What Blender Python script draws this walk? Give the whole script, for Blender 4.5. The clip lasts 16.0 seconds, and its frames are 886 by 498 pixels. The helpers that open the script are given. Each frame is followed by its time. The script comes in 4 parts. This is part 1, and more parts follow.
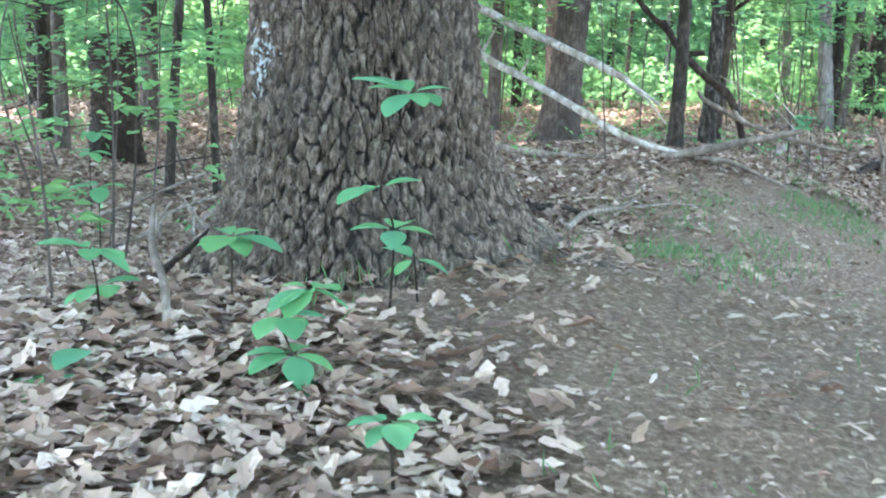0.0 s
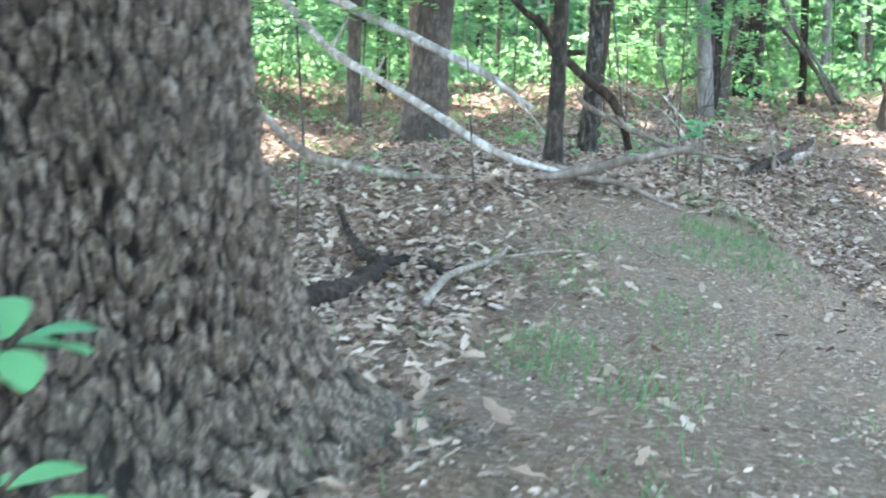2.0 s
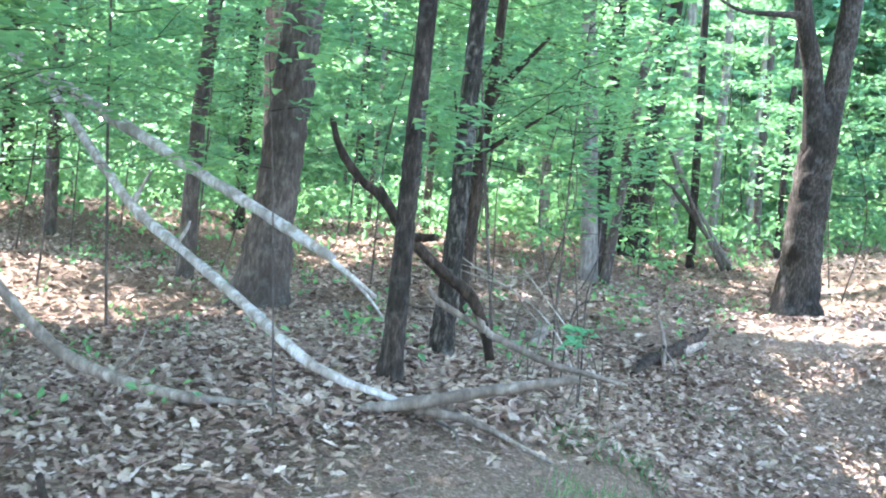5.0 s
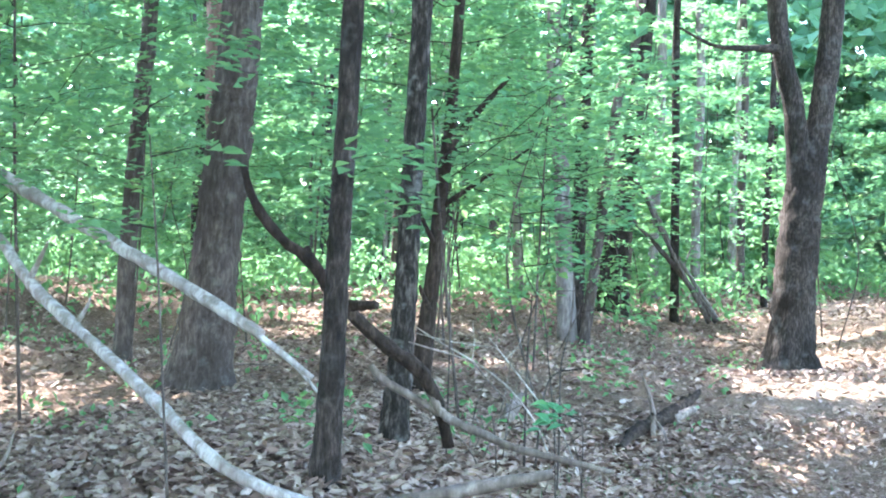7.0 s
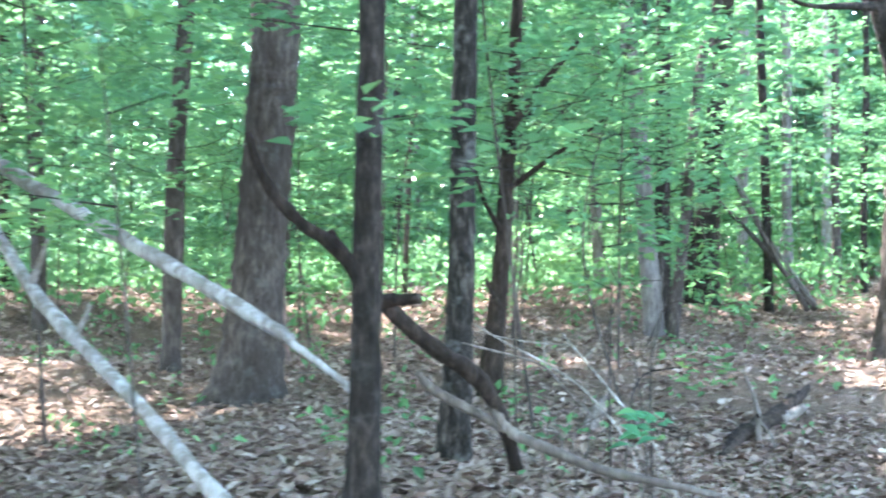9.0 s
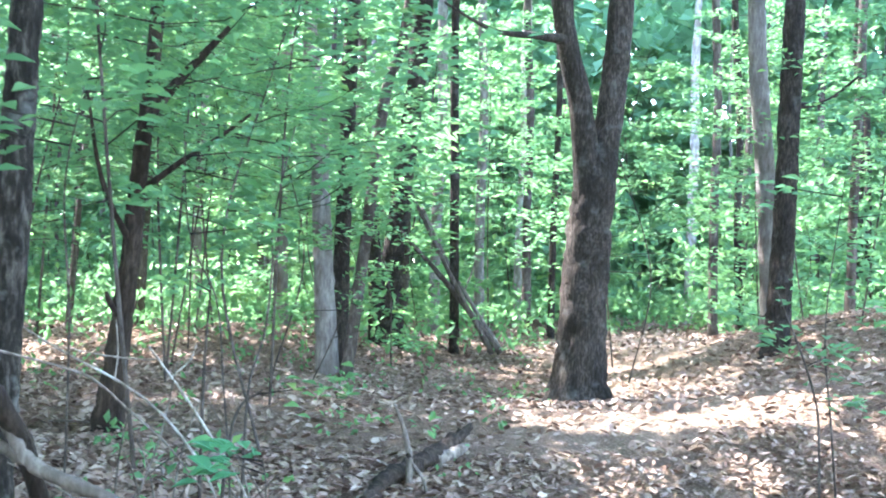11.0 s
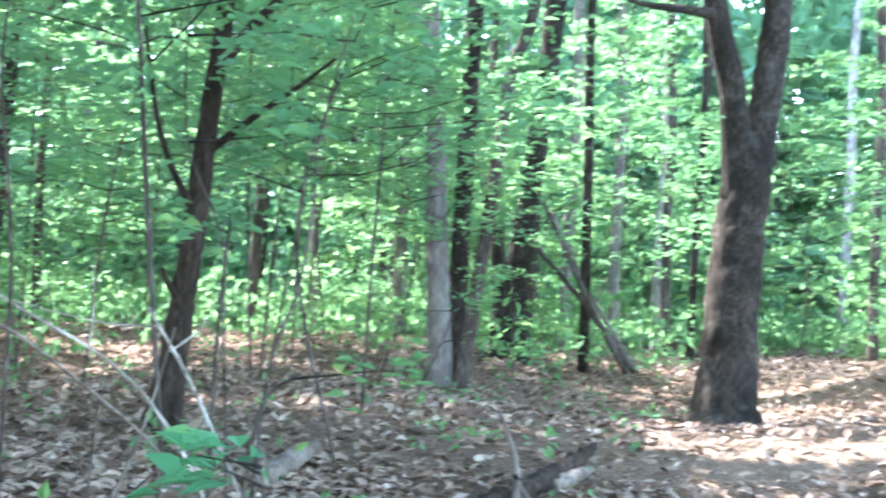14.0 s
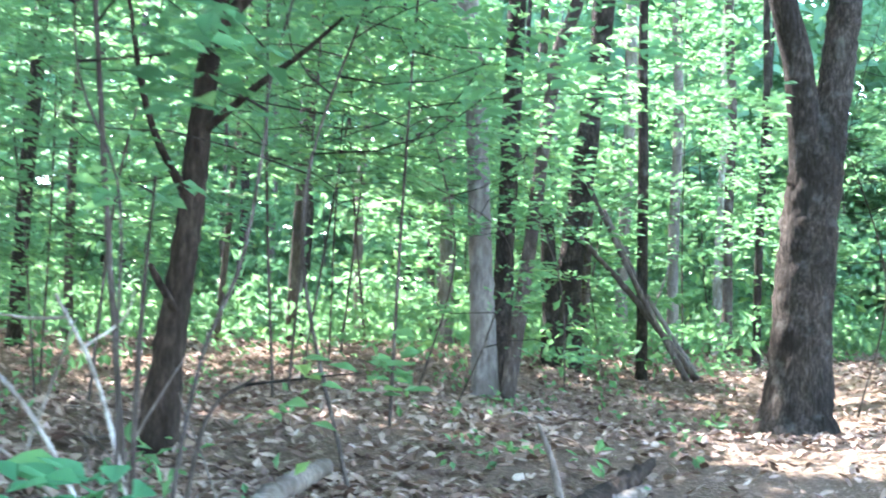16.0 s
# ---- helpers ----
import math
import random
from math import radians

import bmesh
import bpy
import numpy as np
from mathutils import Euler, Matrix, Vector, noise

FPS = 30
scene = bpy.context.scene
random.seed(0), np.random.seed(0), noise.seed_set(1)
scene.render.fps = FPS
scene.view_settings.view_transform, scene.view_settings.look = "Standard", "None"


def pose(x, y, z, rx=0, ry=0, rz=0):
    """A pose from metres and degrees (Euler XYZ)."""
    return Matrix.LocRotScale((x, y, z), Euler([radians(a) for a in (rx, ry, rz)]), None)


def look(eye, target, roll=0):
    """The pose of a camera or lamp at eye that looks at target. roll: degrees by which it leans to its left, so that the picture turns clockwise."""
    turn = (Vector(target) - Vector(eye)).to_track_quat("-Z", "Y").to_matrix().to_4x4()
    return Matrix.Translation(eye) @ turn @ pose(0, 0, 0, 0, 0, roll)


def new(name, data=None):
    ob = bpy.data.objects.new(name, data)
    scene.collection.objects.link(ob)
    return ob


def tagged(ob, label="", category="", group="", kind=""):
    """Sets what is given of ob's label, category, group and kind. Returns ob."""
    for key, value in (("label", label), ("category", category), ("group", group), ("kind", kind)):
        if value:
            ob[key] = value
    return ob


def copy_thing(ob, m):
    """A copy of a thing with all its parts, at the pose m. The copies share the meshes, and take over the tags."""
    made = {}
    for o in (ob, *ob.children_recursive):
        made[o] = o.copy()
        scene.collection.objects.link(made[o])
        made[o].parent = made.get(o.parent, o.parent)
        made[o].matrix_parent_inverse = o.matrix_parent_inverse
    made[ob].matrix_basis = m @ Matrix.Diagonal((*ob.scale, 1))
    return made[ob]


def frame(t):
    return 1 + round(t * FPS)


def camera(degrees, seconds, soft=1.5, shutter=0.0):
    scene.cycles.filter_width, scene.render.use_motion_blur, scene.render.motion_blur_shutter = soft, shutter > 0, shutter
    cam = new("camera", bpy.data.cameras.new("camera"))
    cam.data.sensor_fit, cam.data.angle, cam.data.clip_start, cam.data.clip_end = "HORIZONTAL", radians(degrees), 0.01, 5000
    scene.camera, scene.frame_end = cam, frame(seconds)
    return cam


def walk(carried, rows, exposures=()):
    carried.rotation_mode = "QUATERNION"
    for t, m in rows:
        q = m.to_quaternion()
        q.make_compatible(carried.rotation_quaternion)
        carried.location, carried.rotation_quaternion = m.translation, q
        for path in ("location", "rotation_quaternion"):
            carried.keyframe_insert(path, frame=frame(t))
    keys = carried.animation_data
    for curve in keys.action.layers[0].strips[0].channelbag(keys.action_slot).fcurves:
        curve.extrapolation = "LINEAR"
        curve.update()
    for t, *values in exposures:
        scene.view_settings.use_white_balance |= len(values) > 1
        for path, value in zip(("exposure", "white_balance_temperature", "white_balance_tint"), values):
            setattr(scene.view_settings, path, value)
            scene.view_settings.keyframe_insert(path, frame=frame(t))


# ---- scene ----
cam = camera(40.0, 16.0, soft=2.0, shutter=0.45)
EXPOSURES = [(0.0, 5.4, 6450, 19), (1.0, 5.55, 6450, 19), (2.5, 5.5, 6250, 18), (4.5, 5.42, 6000, 18), (7.5, 5.42, 5900, 18), (10.0, 5.38, 5900, 18), (12.5, 5.24, 5950, 18), (16.0, 5.32, 6000, 18)]
PATH = [
    (0, (0.053, -0.187, 1.454), (0.058, 1.789, 1.142), 1.0),
    (0.5, (0.067, 0.145, 1.49), (0.056, 2.124, 1.199), 2.3),
    (1, (0.087, 0.697, 1.629), (0.131, 2.667, 1.288), 2.9),
    (1.5, (0.13, 1.011, 1.665), (0.306, 2.981, 1.365), 4.0),
    (2, (0.33, 1.613, 1.731), (0.537, 3.57, 1.374), 0.5),
    (2.5, (0.459, 2.0, 1.819), (0.769, 3.961, 1.577), 1.3),
    (3, (0.54, 2.48, 1.866), (0.943, 4.422, 1.61), 4.1),
    (3.5, (0.596, 2.834, 1.93), (1.004, 4.777, 1.687), 4.6),
    (4, (0.84, 3.283, 2.003), (1.25, 5.226, 1.769), 1.6),
    (4.5, (0.978, 3.579, 2.048), (1.389, 5.53, 1.881), 2.4),
    (5, (1.088, 4.031, 2.101), (1.478, 5.986, 1.947), 4.2),
    (7.5, (1.669, 5.613, 2.009), (2.073, 7.572, 1.967), 0.9),
    (8, (1.726, 5.916, 1.98), (1.915, 7.906, 1.9), 1.1),
    (8.5, (1.757, 6.195, 1.959), (1.941, 8.185, 1.9), -1.1),
    (9, (1.962, 6.587, 1.906), (2.25, 8.566, 1.855), -0.6),
    (9.5, (2.19, 6.848, 1.858), (2.656, 8.792, 1.795), 0.2),
    (10, (2.456, 7.138, 1.808), (3.117, 9.026, 1.811), 0.4),
    (12.5, (3.205, 8.467, 1.343), (3.962, 10.317, 1.387), 2.1),
    (13, (3.32, 8.691, 1.335), (4.051, 10.552, 1.355), 1.5),
    (13.5, (3.492, 9.024, 1.324), (4.162, 10.907, 1.397), 1.4),
    (14, (3.587, 9.268, 1.315), (4.11, 11.198, 1.385), 3.1),
    (14.5, (3.647, 9.586, 1.294), (3.977, 11.558, 1.335), 2.1),
    (15, (3.76, 9.741, 1.268), (4.037, 11.72, 1.344), 2.7),
    (15.5, (3.893, 9.939, 1.256), (4.237, 11.907, 1.363), 1.3),
    (16, (4.028, 10.245, 1.227), (4.458, 12.197, 1.311), 2.3),
]
walk(cam, [(t, look(eye, target, roll)) for t, eye, target, roll in PATH], EXPOSURES)

# ---- world and light ----
world = bpy.data.worlds.new("sky")
scene.world = world
world.use_nodes = True
SUN_EL, SUN_AZ = 58.0, -35.0          # azimuth from +y, to the right is plus
wn = world.node_tree
sky = wn.nodes.new("ShaderNodeTexSky")
sky.sky_type, sky.sun_disc = "NISHITA", False
sky.sun_elevation, sky.sun_rotation = radians(SUN_EL), radians(SUN_AZ)
wn.links.new(sky.outputs[0], wn.nodes["Background"].inputs[0])
wn.nodes["Background"].inputs[1].default_value = 0.15
sun_data = bpy.data.lights.new("sun", "SUN")
sun_data.energy, sun_data.angle, sun_data.color = 1.6, radians(0.55), (1.0, 0.985, 0.95)
sun = new("sun", sun_data)
sun.matrix_world = look((30 * math.sin(radians(SUN_AZ)), 30 * math.cos(radians(SUN_AZ)), 30 * math.tan(radians(SUN_EL))), (0, 0, 0))

rng = np.random.default_rng(7)


# ---- materials ----
def material(name):
    m = bpy.data.materials.new(name)
    m.use_nodes = True
    n, l = m.node_tree.nodes, m.node_tree.links
    return m, n, l, n["Principled BSDF"]


def noise_node(n, l, scale, detail=6, stretch=(1, 1, 1), rough=0.6):
    co, mp, tx = n.new("ShaderNodeTexCoord"), n.new("ShaderNodeMapping"), n.new("ShaderNodeTexNoise")
    mp.inputs["Scale"].default_value = stretch
    tx.inputs["Scale"].default_value, tx.inputs["Detail"].default_value, tx.inputs["Roughness"].default_value = scale, detail, rough
    l.new(co.outputs["Object"], mp.inputs[0])
    l.new(mp.outputs[0], tx.inputs["Vector"])
    return tx.outputs["Fac"]


def ramp(n, l, fac, *stops):
    r = n.new("ShaderNodeValToRGB")
    r.color_ramp.elements[0].position, r.color_ramp.elements[0].color = stops[0][0], (*stops[0][1], 1)
    r.color_ramp.elements[1].position, r.color_ramp.elements[1].color = stops[-1][0], (*stops[-1][1], 1)
    for p, c in stops[1:-1]:
        r.color_ramp.elements.new(p).color = (*c, 1)
    l.new(fac, r.inputs[0])
    return r.outputs[0]


def mixed(n, l, fac, a, b, mode="MIX"):
    x = n.new("ShaderNodeMix")
    x.data_type, x.blend_type = "RGBA", mode
    for sock, v in ((x.inputs[0], fac), (x.inputs[6], a), (x.inputs[7], b)):
        if isinstance(v, (int, float)):
            sock.default_value = v
        elif isinstance(v, tuple):
            sock.default_value = (*v, 1)
        else:
            l.new(v, sock)
    return x.outputs[2]


def bumped(n, l, bsdf, height, strength, distance):
    b = n.new("ShaderNodeBump")
    b.inputs["Strength"].default_value, b.inputs["Distance"].default_value = strength, distance
    l.new(height, b.inputs["Height"])
    l.new(b.outputs[0], bsdf.inputs["Normal"])


def bark(name, dark, mid, light, grain=14.0, lichen=0.0, depth=0.02, blotch=2.0):
    m, n, l, b = material(name)
    f = noise_node(n, l, grain, 8, (1, 1, 0.27), 0.7)
    big = noise_node(n, l, blotch, 5, (1, 1, 0.6))
    c = ramp(n, l, f, (0.32, dark), (0.5, mid), (0.7, light))
    c = mixed(n, l, ramp(n, l, big, (0.44, (0, 0, 0)), (0.58, (0.9, 0.9, 0.9))), c, mixed(n, l, 0.7, c, dark))
    if lichen:
        spot = noise_node(n, l, 5.0, 5)
        c = mixed(n, l, ramp(n, l, spot, (0.56, (0, 0, 0)), (0.74, (lichen, lichen, lichen))), c, mixed(n, l, 0.5, light, (0.26, 0.28, 0.25)))
    l.new(c, b.inputs["Base Color"])
    b.inputs["Roughness"].default_value, b.inputs["Specular IOR Level"].default_value = 0.95, 0.12
    bumped(n, l, b, f, 1.0, depth * 1.6)
    return m


def leaf_material(name, dark, light, glow):
    m, n, l, b = material(name)
    geo = n.new("ShaderNodeNewGeometry")
    c = ramp(n, l, geo.outputs["Random Per Island"], (0.0, dark), (0.6, tuple((p + q) / 2 for p, q in zip(dark, light))), (0.85, light), (1.0, (light[0] * 1.35, light[1] * 1.02, light[2] * 0.75)))
    info = n.new("ShaderNodeObjectInfo")
    c = mixed(n, l, 1.0, c, ramp(n, l, info.outputs["Random"], (0.0, (0.78, 0.84, 0.95)), (0.5, (1.0, 1.0, 0.95)), (1.0, (1.25, 1.08, 0.82))), "MULTIPLY")
    l.new(c, b.inputs["Base Color"])
    b.inputs["Roughness"].default_value, b.inputs["Specular IOR Level"].default_value = 0.6, 0.18
    tr, mx = n.new("ShaderNodeBsdfTranslucent"), n.new("ShaderNodeMixShader")
    l.new(mixed(n, l, 0.5, c, glow), tr.inputs[0])
    mx.inputs[0].default_value = 0.47
    l.new(b.outputs[0], mx.inputs[1])
    l.new(tr.outputs[0], mx.inputs[2])
    l.new(mx.outputs[0], n["Material Output"].inputs[0])
    return m


LEAF = leaf_material("understory_leaf", (0.042, 0.11, 0.054), (0.115, 0.238, 0.094), (0.23, 0.465, 0.18))
LEAF_HIGH = leaf_material("canopy_leaf", (0.056, 0.135, 0.065), (0.135, 0.275, 0.118), (0.25, 0.50, 0.21))
# paler copy of the leaf: haze and sunlight put into its colour
LEAF_FAR_HAZE = leaf_material("distant_leaf_haze", (0.085, 0.175, 0.09), (0.15, 0.29, 0.14), (0.30, 0.56, 0.27))
LEAF_SEED = leaf_material("seedling_leaf", (0.05, 0.17, 0.078), (0.10, 0.27, 0.125), (0.17, 0.42, 0.19))
GRASS = leaf_material("grass_blade", (0.045, 0.10, 0.045), (0.085, 0.165, 0.075), (0.12, 0.25, 0.1))


def oak_bark():
    """Grey-brown plates over dark furrows, with shade painted into their near-black; the mesh says where each is."""
    m, n, l, b = material("oak_bark")
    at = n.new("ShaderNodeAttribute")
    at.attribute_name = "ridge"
    f, big = noise_node(n, l, 42, 8, (1, 1, 0.4), 0.7), noise_node(n, l, 2.2, 4)
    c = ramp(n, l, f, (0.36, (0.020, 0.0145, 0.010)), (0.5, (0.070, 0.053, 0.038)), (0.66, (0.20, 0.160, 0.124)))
    # low bark goes near black: its own dark tone plus painted shade
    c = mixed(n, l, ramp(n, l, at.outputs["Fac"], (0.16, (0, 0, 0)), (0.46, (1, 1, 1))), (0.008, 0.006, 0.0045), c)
    c = mixed(n, l, ramp(n, l, big, (0.45, (0, 0, 0)), (0.7, (0.5, 0.5, 0.5))), c, mixed(n, l, 0.4, c, (0.085, 0.08, 0.066)))
    l.new(c, b.inputs["Base Color"])
    b.inputs["Roughness"].default_value, b.inputs["Specular IOR Level"].default_value = 0.95, 0.12
    flake = noise_node(n, l, 85, 6, (1, 1, 0.3), 0.75)
    bumped(n, l, b, mixed(n, l, 0.5, f, flake), 1.0, 0.022)
    return m


OAK_BARK = oak_bark()
DARK_BARK = bark("dark_bark", (0.00868, 0.00682, 0.00527), (0.02976, 0.02263, 0.01736), (0.0837, 0.06696, 0.05332), 34, 0.3, 0.02, 6.0)
GREY_BARK = bark("grey_bark", (0.02736, 0.02052, 0.01596), (0.06992, 0.05472, 0.04408), (0.1444, 0.1193, 0.09956), 22, 0.3)
PALE_BARK = bark("pale_bark", (0.0731, 0.06192, 0.05246), (0.1505, 0.1316, 0.1144), (0.258, 0.2322, 0.2064), 18, 0.3)
T3_BARK = bark("furrowed_dark_bark", (0.0102, 0.008075, 0.00595), (0.0357, 0.02805, 0.02125), (0.1062, 0.08585, 0.06885), 34, 0.3, 0.02, 3.0)
MOTTLED_BARK = bark("mottled_dark_bark", (0.008, 0.0065, 0.005), (0.028, 0.023, 0.018), (0.15, 0.13, 0.105), 30, 0.75, 0.02, 11.0)
RED_BARK = bark("reddish_bark", (0.07, 0.045, 0.036), (0.21, 0.135, 0.105), (0.33, 0.22, 0.175), 20)
BROWN_BARK = bark("brown_dead_wood", (0.01056, 0.00726, 0.00528), (0.033, 0.0231, 0.0165), (0.0825, 0.06072, 0.04488), 24)
WHITE_WOOD = bark("bleached_wood", (0.115, 0.088, 0.066), (0.29, 0.265, 0.235), (0.45, 0.42, 0.385), 16, 0.25, 0.01, 7.0)
STICK = bark("grey_dead_stick", (0.055, 0.042, 0.032), (0.145, 0.117, 0.092), (0.28, 0.235, 0.19), 20, 0.2, 0.008)
PALE_STICK = bark("bleached_dead_twig", (0.12, 0.09, 0.068), (0.34, 0.295, 0.245), (0.56, 0.51, 0.45), 24, 0.15, 0.006, 9.0)


def litter_material():
    m, n, l, b = material("dry_leaf")
    geo = n.new("ShaderNodeNewGeometry")
    c = ramp(n, l, geo.outputs["Random Per Island"], (0.0, (0.050, 0.028, 0.019)), (0.28, (0.130, 0.080, 0.055)), (0.55, (0.215, 0.150, 0.108)), (0.85, (0.275, 0.205, 0.153)), (1.0, (0.36, 0.285, 0.222)))
    vein = noise_node(n, l, 55, 4)
    c = mixed(n, l, ramp(n, l, vein, (0.35, (0, 0, 0)), (0.65, (0.85, 0.85, 0.85))), c, mixed(n, l, 0.5, c, (0.124, 0.080, 0.052)))
    l.new(c, b.inputs["Base Color"])
    b.inputs["Roughness"].default_value, b.inputs["Specular IOR Level"].default_value = 0.8, 0.2
    return m


DRY = litter_material()


def soil_material():
    m, n, l, b = material("forest_soil")
    fine, mid, wide = noise_node(n, l, 38, 8, rough=0.7), noise_node(n, l, 7, 6), noise_node(n, l, 0.9, 4)
    duff = ramp(n, l, fine, (0.33, (0.036, 0.022, 0.015)), (0.5, (0.110, 0.072, 0.048)), (0.68, (0.250, 0.180, 0.125)))
    dirt = ramp(n, l, fine, (0.34, (0.066, 0.042, 0.028)), (0.5, (0.168, 0.114, 0.077)), (0.68, (0.37, 0.275, 0.195)))
    clod = noise_node(n, l, 13, 6, rough=0.65)
    dirt = mixed(n, l, ramp(n, l, clod, (0.4, (0, 0, 0)), (0.6, (0.75, 0.75, 0.75))), mixed(n, l, 0.45, dirt, (0.060, 0.042, 0.026)), dirt)
    dirt = mixed(n, l, ramp(n, l, wide, (0.42, (0, 0, 0)), (0.6, (0.618, 0.600, 0.516))), dirt, mixed(n, l, 0.5, dirt, (0.124, 0.100, 0.073)))
    moss = ramp(n, l, mid, (0.55, (0, 0, 0)), (0.75, (0.515, 0.500, 0.430)))
    at = n.new("ShaderNodeAttribute")
    at.attribute_name = "bare"
    c = mixed(n, l, at.outputs["Fac"], duff, dirt)
    c = mixed(n, l, moss, c, mixed(n, l, 0.25, c, (0.082, 0.120, 0.043)))
    l.new(c, b.inputs["Base Color"])
    b.inputs["Roughness"].default_value, b.inputs["Specular IOR Level"].default_value = 0.95, 0.1
    bumped(n, l, b, mixed(n, l, 0.5, fine, clod), 1.0, 0.07)
    return m


SOIL = soil_material()

# ---- the lie of the land ----
KNOT_X = np.arange(-6, 19, 3.5)
KNOT_Y = np.arange(-3, 30, 3.5)
RELIEF = (
    (-0.13, -0.21, -0.11, 0.03, -0.22, -0.18, -0.03, -0),
    (-0.01, 0.34, -0.37, -0.6, -0.06, 0.18, 0.08, 0.01),
    (-0.51, 0.49, 0.49, 0.44, 0.14, 0.4, 0.15, -0.02),
    (-0.39, -0.23, -0.29, -0.17, -1.58, -0.19, -0.03, -0.15),
    (1.12, -0.36, 0.32, 1.14, -2, -0.29, -0.12, -0.27),
    (0.31, -0.77, 0.18, 0.29, -0.89, 0.86, -0.12, -0.33),
    (-0.16, 0.07, -0.19, -0.1, 0.42, 0.34, 0.01, -0.25),
    (-0.05, 0.49, 0.1, 0.26, -0.21, -0.98, 1.39, 0.21),
    (-0.13, -0.12, -0.73, -0.12, 0.62, -0.8, 0.39, -0.19),
    (0.08, 0.5, 0.31, -0.19, 0.38, -0.01, -0.08, 0.17),
)
TRAIL = ((0.9, -8), (1.0, -1), (1.25, 3), (2.9, 7), (4.7, 10.2), (6.3, 13), (8.6, 16.8), (11.9, 22.2), (14.6, 27), (18, 33), (23, 42), (30, 60))


def ground_z(x, y):
    x, y = np.asarray(x, float), np.asarray(y, float)
    z = np.full(np.broadcast(x, y).shape, 0.2)
    for b, row in zip(KNOT_Y, RELIEF):
        for a, h in zip(KNOT_X, row):
            z = z + h * np.exp(-((x - a) ** 2 + (y - b) ** 2) / 20.48)
    # soil heaped over the oak's roots
    return z + 0.15 * np.exp(-((x - 0.2) ** 2 + (y - 4.6) ** 2) / 0.7)


def trail_gap(x, y):
    """Metres from the middle of the trail."""
    x, y = np.asarray(x, float), np.asarray(y, float)
    best = np.full(np.broadcast(x, y).shape, 1e9)
    for (ax, ay), (bx, by) in zip(TRAIL, TRAIL[1:]):
        dx, dy = bx - ax, by - ay
        u = np.clip(((x - ax) * dx + (y - ay) * dy) / (dx * dx + dy * dy), 0, 1)
        best = np.minimum(best, np.hypot(x - ax - u * dx, y - ay - u * dy))
    return best


def wobble(x, y, s, seed):
    """Smooth uneven values between about -1 and 1."""
    r = np.random.default_rng(seed)
    v = 0
    for k in range(6):
        a, f, p = r.uniform(0, 6.28), s * r.uniform(0.6, 1.8), r.uniform(0, 6.28)
        v = v + np.sin((np.cos(a) * x + np.sin(a) * y) * f + p)
    return v / 3.0


def bareness(x, y):
    d = trail_gap(x, y) + 0.35 * wobble(x, y, 1.3, 5) - np.where(x < 1.3 + 0.42 * y, 0.75, 0.0) * np.exp(-((y - 8) / 4.2) ** 4)
    foot = 1 - np.clip((np.hypot(x - 0.15, y - 3.95) - 0.55 - 0.12 * wobble(x, y, 4.0, 6)) / 0.35, 0, 1)
    return np.maximum(1 - np.clip((d - 0.8) / 1.0, 0, 1), 0.9 * foot)


# ---- mesh helpers ----
def mesh_of(name, verts, faces, mat, smooth=True):
    """A mesh from arrays: verts (n, 3), and faces, a list of (m, 3) or (m, 4) index arrays."""
    me = bpy.data.meshes.new(name)
    verts = np.asarray(verts, np.float32)
    faces = [np.asarray(f, np.int32) for f in faces if len(f)]
    sizes = np.concatenate([np.full(len(f), f.shape[1], np.int32) for f in faces])
    loops = np.concatenate([f.ravel() for f in faces])
    me.vertices.add(len(verts))
    me.vertices.foreach_set("co", verts.ravel())
    me.loops.add(len(loops))
    me.loops.foreach_set("vertex_index", loops)
    me.polygons.add(len(sizes))
    me.polygons.foreach_set("loop_start", np.concatenate([[0], np.cumsum(sizes)[:-1]]).astype(np.int32))
    me.update(calc_edges=True)
    me.polygons.foreach_set("use_smooth", np.full(len(sizes), smooth))
    me.materials.append(mat)
    me.validate()
    return me


def part(name, me, parent, label=""):
    ob = new(name, me)
    ob.parent = parent
    return tagged(ob, label)


def smooth_line(pts, n):
    """n points on a smooth line through pts (rows of x, y, z, radius)."""
    p = np.asarray(pts, float)
    if len(p) == 2:
        return p[0] + (p[1] - p[0]) * np.linspace(0, 1, n)[:, None]
    q = np.vstack([2 * p[0] - p[1], p, 2 * p[-1] - p[-2]])
    out = []
    for u in np.linspace(0, len(p) - 1, n):
        i = min(int(u), len(p) - 2)
        t = u - i
        a, b, c, d = q[i], q[i + 1], q[i + 2], q[i + 3]
        out.append(0.5 * (2 * b + (c - a) * t + (2 * a - 5 * b + 4 * c - d) * t * t + (3 * b - a - 3 * c + d) * t ** 3))
    return np.array(out)


